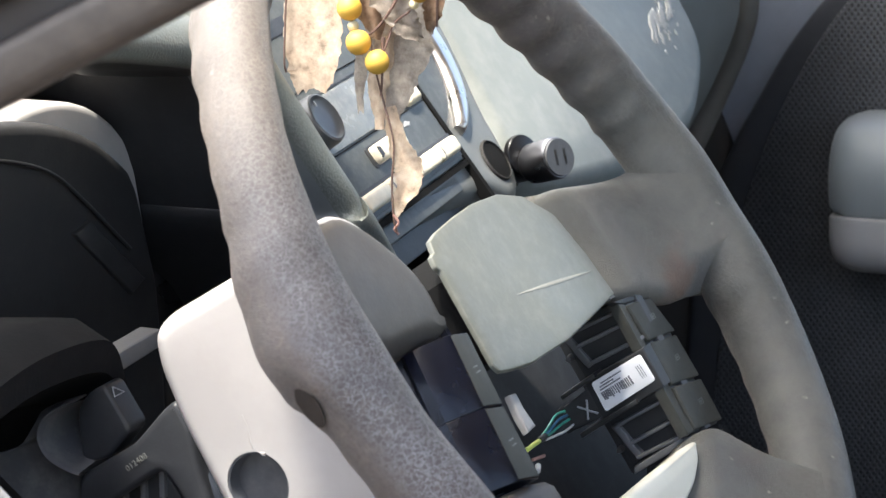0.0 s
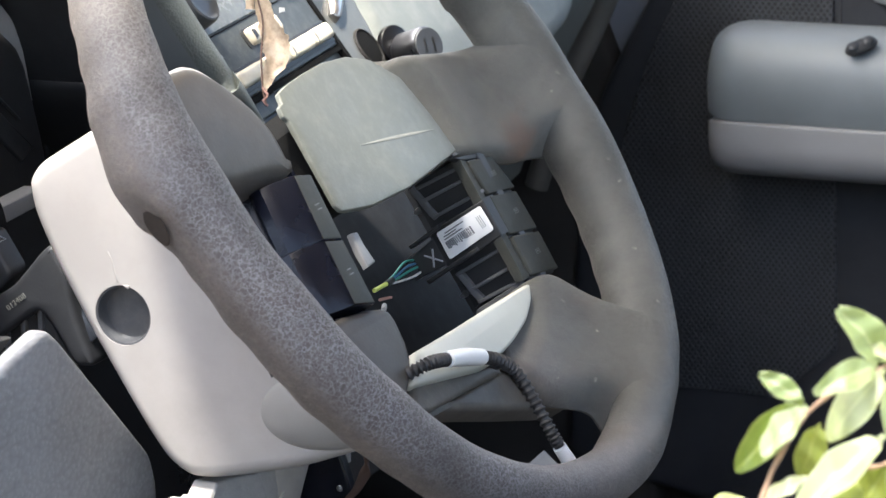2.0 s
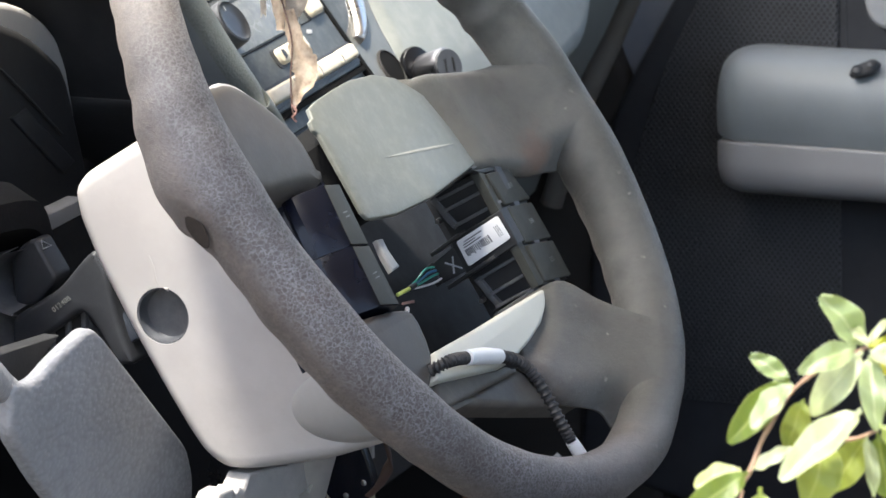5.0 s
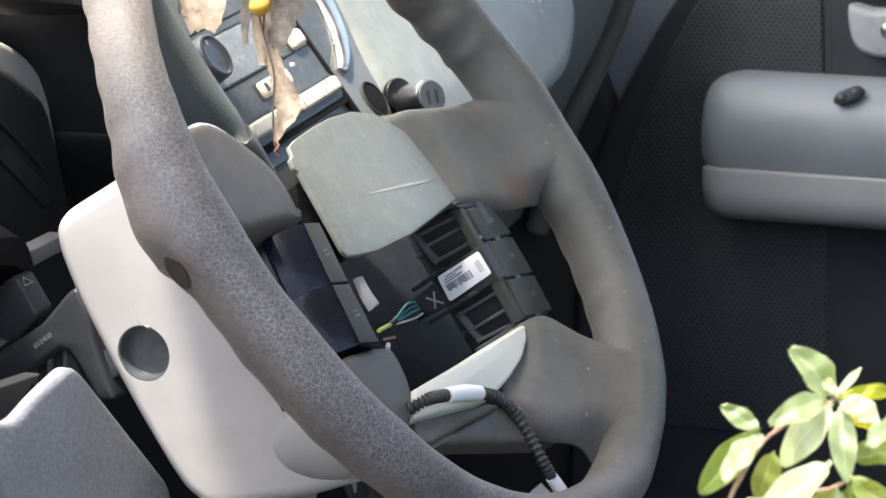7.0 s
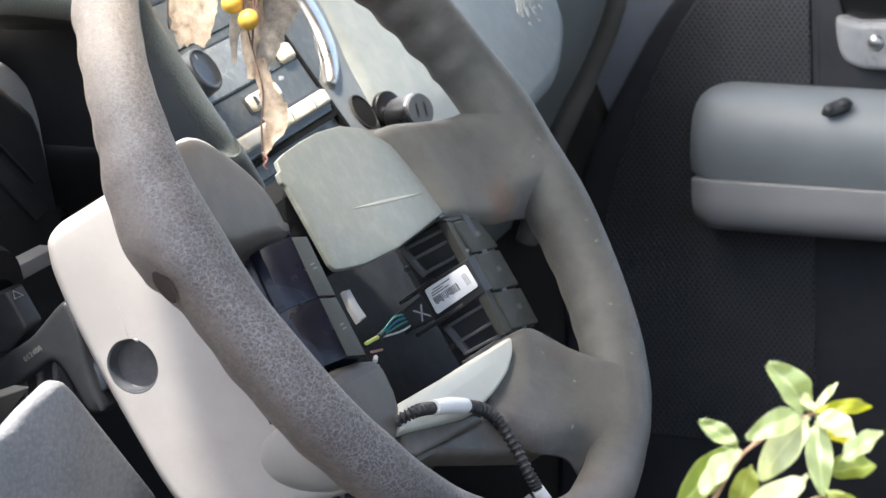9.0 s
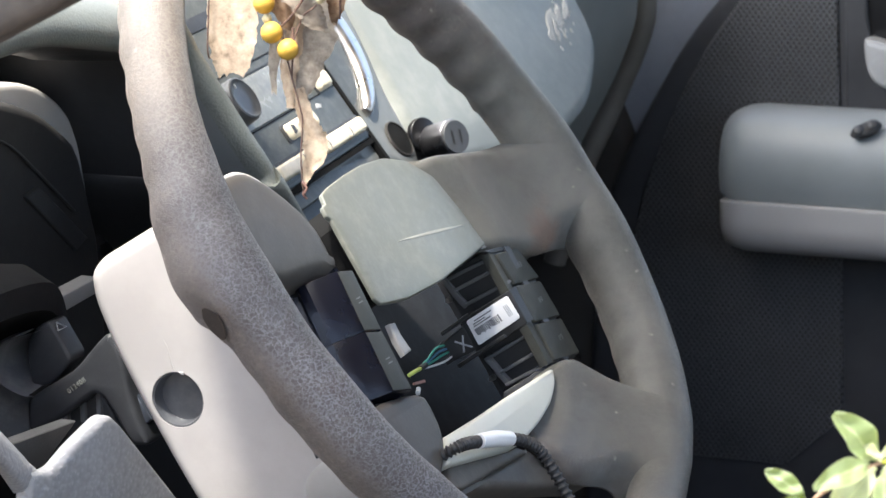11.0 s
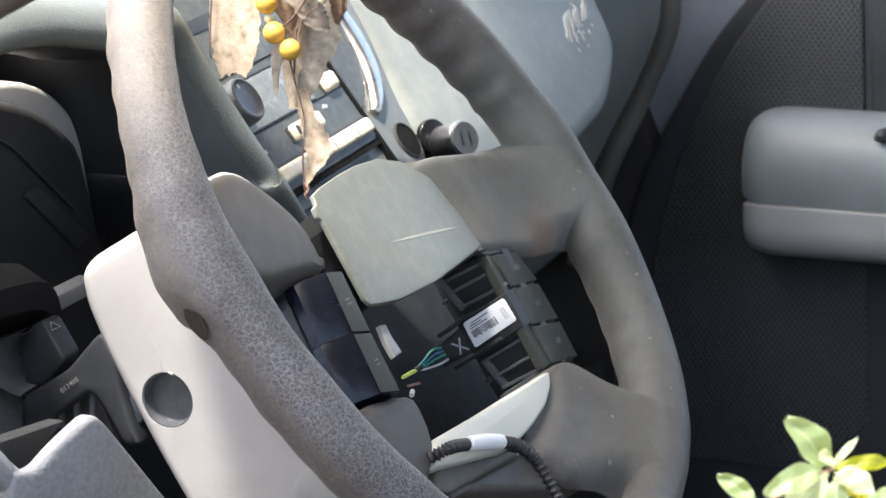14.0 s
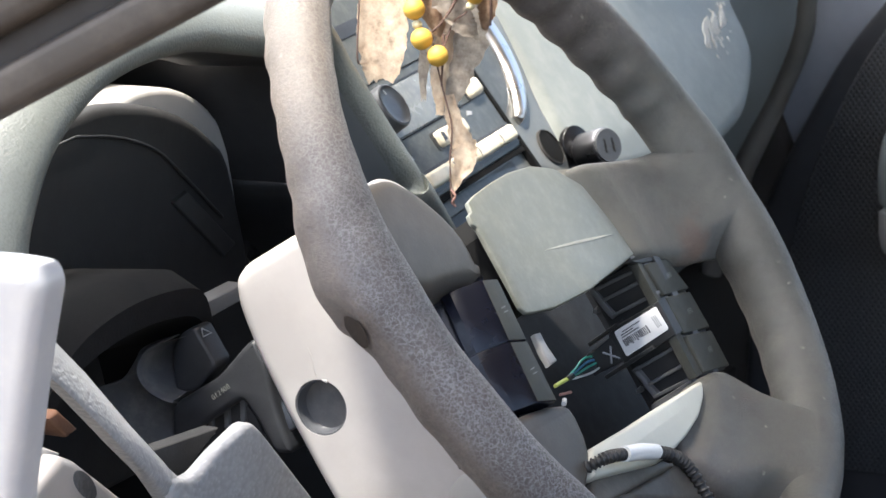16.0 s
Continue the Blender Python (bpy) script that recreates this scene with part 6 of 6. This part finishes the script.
part("leaf", leaf_sheet([G(500, -200, -0.004), G(478, -60, -0.002), G(474, 40, 0.0), G(476, 100, 0.0), G(466, 160, 0.001), G(458, 200, 0.002)], [0.014, 0.028, 0.031, 0.025, 0.013, 0.005], -0.2, 0.25, 2), DRY_GREY, garland, "grey papery dry leaf")
part("leaf", leaf_sheet([G(462, 165, 0.005), G(472, 215, 0.004), G(486, 255, 0.003), G(488, 285, 0.003), G(474, 312, 0.004), G(468, 334, 0.004)], [0.005, 0.009, 0.0135, 0.0115, 0.007, 0.002], 0.3, 0.22, 3), DRY, garland, "narrow curled dry leaf tip")
part("vein", tube([G(432, 60, 0.004), G(440, 110, 0.006), G(452, 160, 0.007), G(466, 220, 0.007), G(463, 280, 0.006), G(465, 335, 0.006), G(470, 356, 0.005)], 0.0005, MG, 6, 6), THREAD, garland)
part("thread", tube([G(464, 330, 0.006), G(472, 342, 0.006), G(466, 352, 0.005), G(472, 360, 0.004)], 0.0007, MG, 6, 6), TWIG_PINK, garland, "frayed pink thread end")
part("leaf", leaf_sheet([G(424, 60, 0.0), G(418, 100, 0.001), G(415, 145, 0.0), G(416, 172, 0.0)], [0.010, 0.0065, 0.0035, 0.003], 0.2, 0.25, 4, cols=8), DRY_GREY, garland)
part("leaf", leaf_sheet([G(545, -120, 0.0), G(532, -30, 0.003), G(528, 15, 0.003), G(522, 50, 0.0)], [0.012, 0.015, 0.012, 0.003], 0.4, 0.25, 5), DRY_BROWN, garland, "brown curled leaf")
part("leaf", leaf_sheet([G(446, 200, 0.001), G(446, 150, 0.002), G(452, 80, 0.003), G(470, 10, 0.002)], [0.005, 0.009, 0.014, 0.010], -0.3, 0.35, 6), DRY, garland)
part("leaf", leaf_sheet([G(440, -60, 0.004), G(462, 0, 0.006), G(488, 40, 0.006), G(510, 62, 0.004)], [0.008, 0.016, 0.014, 0.004], 0.3, 0.3, 7), DRY_GREY, garland, "torn grey leaf scrap")
part("leaf", leaf_sheet([G(405, -120, 0.002), G(420, -40, 0.004), G(436, 20, 0.005), G(440, 60, 0.004)], [0.010, 0.016, 0.014, 0.005], -0.35, 0.3, 8), DRY_BROWN, garland, "brown curled leaf")
for line in ([G(486, -30, 0.008), G(470, 10, 0.010), G(448, 42, 0.010), G(430, 58, 0.009)], [G(540, -60, 0.004), G(535, 0, 0.006), G(534, 45, 0.004)], [G(452, 60, 0.008), G(451, 100, 0.008), G(448, 150, 0.006)]):
    part("stalk", tube(line, [0.0010, 0.0007, 0.0005], MG, 8, 6), THREAD, garland, "twisted brown stalk")
for x, y, r in ((397, -40, 21.5), (402, 17, 21.5), (415, 69, 21.5), (443, 99, 21), (508, -6, 18), (470, -40, 18)):
    part("bead", ball(G(x, y, 0.012), r / 3600, MG, (1, 1, 1), 20, 14), BEAD, garland, "glossy yellow bead")
for x, y, r in ((407, 44, 9), (430, 88, 8), (399, -12, 8), (500, 12, 8)):
    part("bead", ball(G(x, y, 0.011), r / 3250, MG, (1, 1, 1), 14, 10), PEARL, garland, "small cream bead")
part("thread", tube([G(440, -1100, -0.02), G(410, -300, 0.0), G(397, -55, 0.010), G(402, 17, 0.011), G(415, 69, 0.011), G(443, 99, 0.011), G(470, 40, 0.008), G(500, 0, 0.008), G(480, -150, 0.0)], 0.0005, MG, 6, 8), THREAD, garland)

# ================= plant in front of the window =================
# Plane and leaf positions of the plant are fitted to the camera's view.
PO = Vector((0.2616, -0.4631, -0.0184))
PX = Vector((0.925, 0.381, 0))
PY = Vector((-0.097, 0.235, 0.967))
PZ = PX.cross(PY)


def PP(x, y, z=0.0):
    """About millimetres, in a plane turned to face the camera."""
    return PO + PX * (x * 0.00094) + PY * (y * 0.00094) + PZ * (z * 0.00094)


def green_leaf(a, b, w, lift, depth, mat, parent, rnd):
    """A pointed oval leaf from a to b (mm), w wide, folded along its midrib and arched; lift turns its face to the sky."""
    z0, z1 = depth, depth + rnd.uniform(-8, 8)
    A, B = PP(*a, z0), PP(*b, z1)
    d = B - A
    L = d.length
    d.normalize()
    tw = rnd.uniform(-0.25, 0.25)
    side = d.cross((PZ * 0.75 + Vector((-0.1, -0.2, 1)) * lift).normalized()).normalized()
    up = side.cross(d)
    side, up = side * math.cos(tw) + up * math.sin(tw), up * math.cos(tw) - side * math.sin(tw)
    fold, arch_h = rnd.uniform(0.22, 0.50), rnd.uniform(-0.02, 0.14)
    bm = bmesh.new()
    uvl = bm.loops.layers.uv.new("uv")
    nu, cols = 18, 6
    grid = []
    for i in range(nu + 1):
        u = i / nu
        half = 0.48 * w * 0.001 * (math.sin(math.pi * min(1, u * 0.93 + 0.035)) ** 0.72) * (1.0 + 0.12 * math.sin(u * 3.0 + 0.4))
        if u < 0.06:
            half = 0.0006
        row = []
        for k in range(cols + 1):
            s = k / cols * 2 - 1
            p = A + d * (L * u) + side * (half * s) + up * (fold * abs(s) * half + arch_h * L * math.sin(math.pi * u) + 0.0006 * math.sin(u * 14 + s * 2))
            row.append((bm.verts.new(p), (abs(s), u)))
        grid.append(row)
    for i in range(nu):
        for k in range(cols):
            q = (grid[i][k], grid[i][k + 1], grid[i + 1][k + 1], grid[i + 1][k])
            f = bm.faces.new([v for v, _ in q])
            for lp, (_, c) in zip(f.loops, q):
                lp[uvl].uv = c
    bmesh.ops.solidify(bm, geom=bm.faces[:], thickness=0.00025)
    return part("leaf", bm, mat, parent, "", 60)


def sprig(name, label, stems, leaves, seed, depth, twig=TWIG, sunny=False):
    rnd = random.Random(seed)
    x, y = stems[0][0][0]
    base = PP(x, y, depth)
    th = thing(name, label, "plant", (base.x, base.y, -0.95))
    for line, r0, r1 in stems:
        pts = [PP(px, py, depth - 5 + rnd.uniform(-1.5, 1.5)) for px, py in line if py > -100]
        part("stem", tube(pts, lambda u: (r0 + (r1 - r0) * u) * (0.68 + 0.10 * math.sin(u * 37) + 0.08 * math.sin(u * 83 + 1)), None, 8, 10), twig, th)
        if len(pts) < len(line):
            part("stem", tube([(pts[0].x, pts[0].y, -0.95), pts[0]], [r0 * 1.2, r0 * 0.7], None, 8, 8), twig, th)
    for x0, y0, x1, y1, w, m, lift in leaves:
        # Leaves turned to the sky or set high take the copy painted as sunlit.
        green_leaf((x0, y0), (x1, y1), w, lift, depth + rnd.uniform(-9, 9), (LEAF_SUNNY if lift > (0.15 if sunny or y0 > 58 else 0.65) else LEAF, LEAF_YELLOW, LEAF_DRY)[m], th, rnd)
    return th


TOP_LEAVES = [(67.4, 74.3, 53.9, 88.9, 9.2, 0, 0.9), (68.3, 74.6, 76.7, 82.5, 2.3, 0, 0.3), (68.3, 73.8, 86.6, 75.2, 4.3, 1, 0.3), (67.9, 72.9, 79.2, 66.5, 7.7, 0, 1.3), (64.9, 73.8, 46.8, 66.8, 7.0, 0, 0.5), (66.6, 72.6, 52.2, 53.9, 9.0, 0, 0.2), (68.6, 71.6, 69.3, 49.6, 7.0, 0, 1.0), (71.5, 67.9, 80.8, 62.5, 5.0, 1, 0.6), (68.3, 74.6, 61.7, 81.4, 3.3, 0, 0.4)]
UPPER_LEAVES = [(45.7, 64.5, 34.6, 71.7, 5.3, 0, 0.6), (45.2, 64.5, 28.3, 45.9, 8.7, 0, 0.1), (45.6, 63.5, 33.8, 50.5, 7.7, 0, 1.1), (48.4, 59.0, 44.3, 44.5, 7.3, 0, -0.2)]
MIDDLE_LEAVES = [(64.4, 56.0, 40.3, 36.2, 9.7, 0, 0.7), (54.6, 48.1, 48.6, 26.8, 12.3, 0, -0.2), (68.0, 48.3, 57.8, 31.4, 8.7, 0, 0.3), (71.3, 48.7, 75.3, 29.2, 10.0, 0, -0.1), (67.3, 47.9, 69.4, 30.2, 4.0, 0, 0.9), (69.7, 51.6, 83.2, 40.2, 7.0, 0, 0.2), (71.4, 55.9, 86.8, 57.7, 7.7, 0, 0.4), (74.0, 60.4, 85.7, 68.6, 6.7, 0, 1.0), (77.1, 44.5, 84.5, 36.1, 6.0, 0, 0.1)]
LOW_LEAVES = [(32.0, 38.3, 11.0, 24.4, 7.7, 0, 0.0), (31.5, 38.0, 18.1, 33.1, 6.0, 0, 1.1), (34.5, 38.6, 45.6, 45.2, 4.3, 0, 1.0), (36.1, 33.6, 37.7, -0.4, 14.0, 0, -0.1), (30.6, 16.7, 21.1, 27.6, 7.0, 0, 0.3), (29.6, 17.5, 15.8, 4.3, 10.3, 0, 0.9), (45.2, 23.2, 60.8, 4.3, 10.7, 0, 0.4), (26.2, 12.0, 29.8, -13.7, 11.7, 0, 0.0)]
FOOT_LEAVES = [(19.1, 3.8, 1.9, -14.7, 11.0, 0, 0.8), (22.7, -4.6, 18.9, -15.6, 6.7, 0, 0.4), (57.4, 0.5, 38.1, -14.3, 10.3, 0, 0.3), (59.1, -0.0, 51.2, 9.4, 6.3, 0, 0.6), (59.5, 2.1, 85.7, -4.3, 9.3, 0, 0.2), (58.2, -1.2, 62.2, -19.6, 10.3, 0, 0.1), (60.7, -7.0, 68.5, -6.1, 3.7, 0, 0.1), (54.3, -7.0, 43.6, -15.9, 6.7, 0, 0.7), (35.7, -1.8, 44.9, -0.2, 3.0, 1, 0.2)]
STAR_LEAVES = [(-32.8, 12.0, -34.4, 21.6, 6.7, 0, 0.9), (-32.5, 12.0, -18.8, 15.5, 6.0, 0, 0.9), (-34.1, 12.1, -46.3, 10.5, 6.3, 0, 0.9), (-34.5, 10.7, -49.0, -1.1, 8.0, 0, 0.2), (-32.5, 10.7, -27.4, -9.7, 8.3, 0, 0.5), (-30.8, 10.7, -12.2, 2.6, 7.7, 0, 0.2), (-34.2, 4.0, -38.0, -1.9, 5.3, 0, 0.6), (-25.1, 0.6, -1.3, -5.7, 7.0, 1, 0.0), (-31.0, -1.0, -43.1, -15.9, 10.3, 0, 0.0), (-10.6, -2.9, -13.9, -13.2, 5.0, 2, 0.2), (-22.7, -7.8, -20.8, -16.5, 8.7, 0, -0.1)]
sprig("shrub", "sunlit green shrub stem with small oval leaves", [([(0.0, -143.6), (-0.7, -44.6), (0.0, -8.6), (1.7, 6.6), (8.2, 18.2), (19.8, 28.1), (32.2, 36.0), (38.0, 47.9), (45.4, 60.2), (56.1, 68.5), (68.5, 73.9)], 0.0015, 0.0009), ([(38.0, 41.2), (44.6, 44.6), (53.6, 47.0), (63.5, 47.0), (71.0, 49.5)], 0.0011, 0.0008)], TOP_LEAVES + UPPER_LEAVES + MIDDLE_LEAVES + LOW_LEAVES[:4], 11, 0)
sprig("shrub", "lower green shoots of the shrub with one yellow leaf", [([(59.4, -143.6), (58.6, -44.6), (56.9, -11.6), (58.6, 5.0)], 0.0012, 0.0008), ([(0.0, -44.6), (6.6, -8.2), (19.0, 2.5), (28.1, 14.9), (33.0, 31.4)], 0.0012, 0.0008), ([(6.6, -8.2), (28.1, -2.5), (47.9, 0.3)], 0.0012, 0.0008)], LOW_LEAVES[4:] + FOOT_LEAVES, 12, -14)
sprig("shrub", "young shoot with a star of pale leaves and a bent stem", [([(-31.4, -143.6), (-31.0, -44.6), (-30.5, -11.6), (-31.7, 5.0), (-31.8, 10.7)], 0.0013, 0.0009), ([(-21.4, -44.6), (-16.5, -10.7), (-9.9, 0.0), (-1.7, 19.0), (1.3, 23.1), (4.1, 18.2), (4.5, 7.4), (0.0, -1.7), (-0.8, -11.6)], 0.0012, 0.001)], STAR_LEAVES, 13, 4, sunny=True)
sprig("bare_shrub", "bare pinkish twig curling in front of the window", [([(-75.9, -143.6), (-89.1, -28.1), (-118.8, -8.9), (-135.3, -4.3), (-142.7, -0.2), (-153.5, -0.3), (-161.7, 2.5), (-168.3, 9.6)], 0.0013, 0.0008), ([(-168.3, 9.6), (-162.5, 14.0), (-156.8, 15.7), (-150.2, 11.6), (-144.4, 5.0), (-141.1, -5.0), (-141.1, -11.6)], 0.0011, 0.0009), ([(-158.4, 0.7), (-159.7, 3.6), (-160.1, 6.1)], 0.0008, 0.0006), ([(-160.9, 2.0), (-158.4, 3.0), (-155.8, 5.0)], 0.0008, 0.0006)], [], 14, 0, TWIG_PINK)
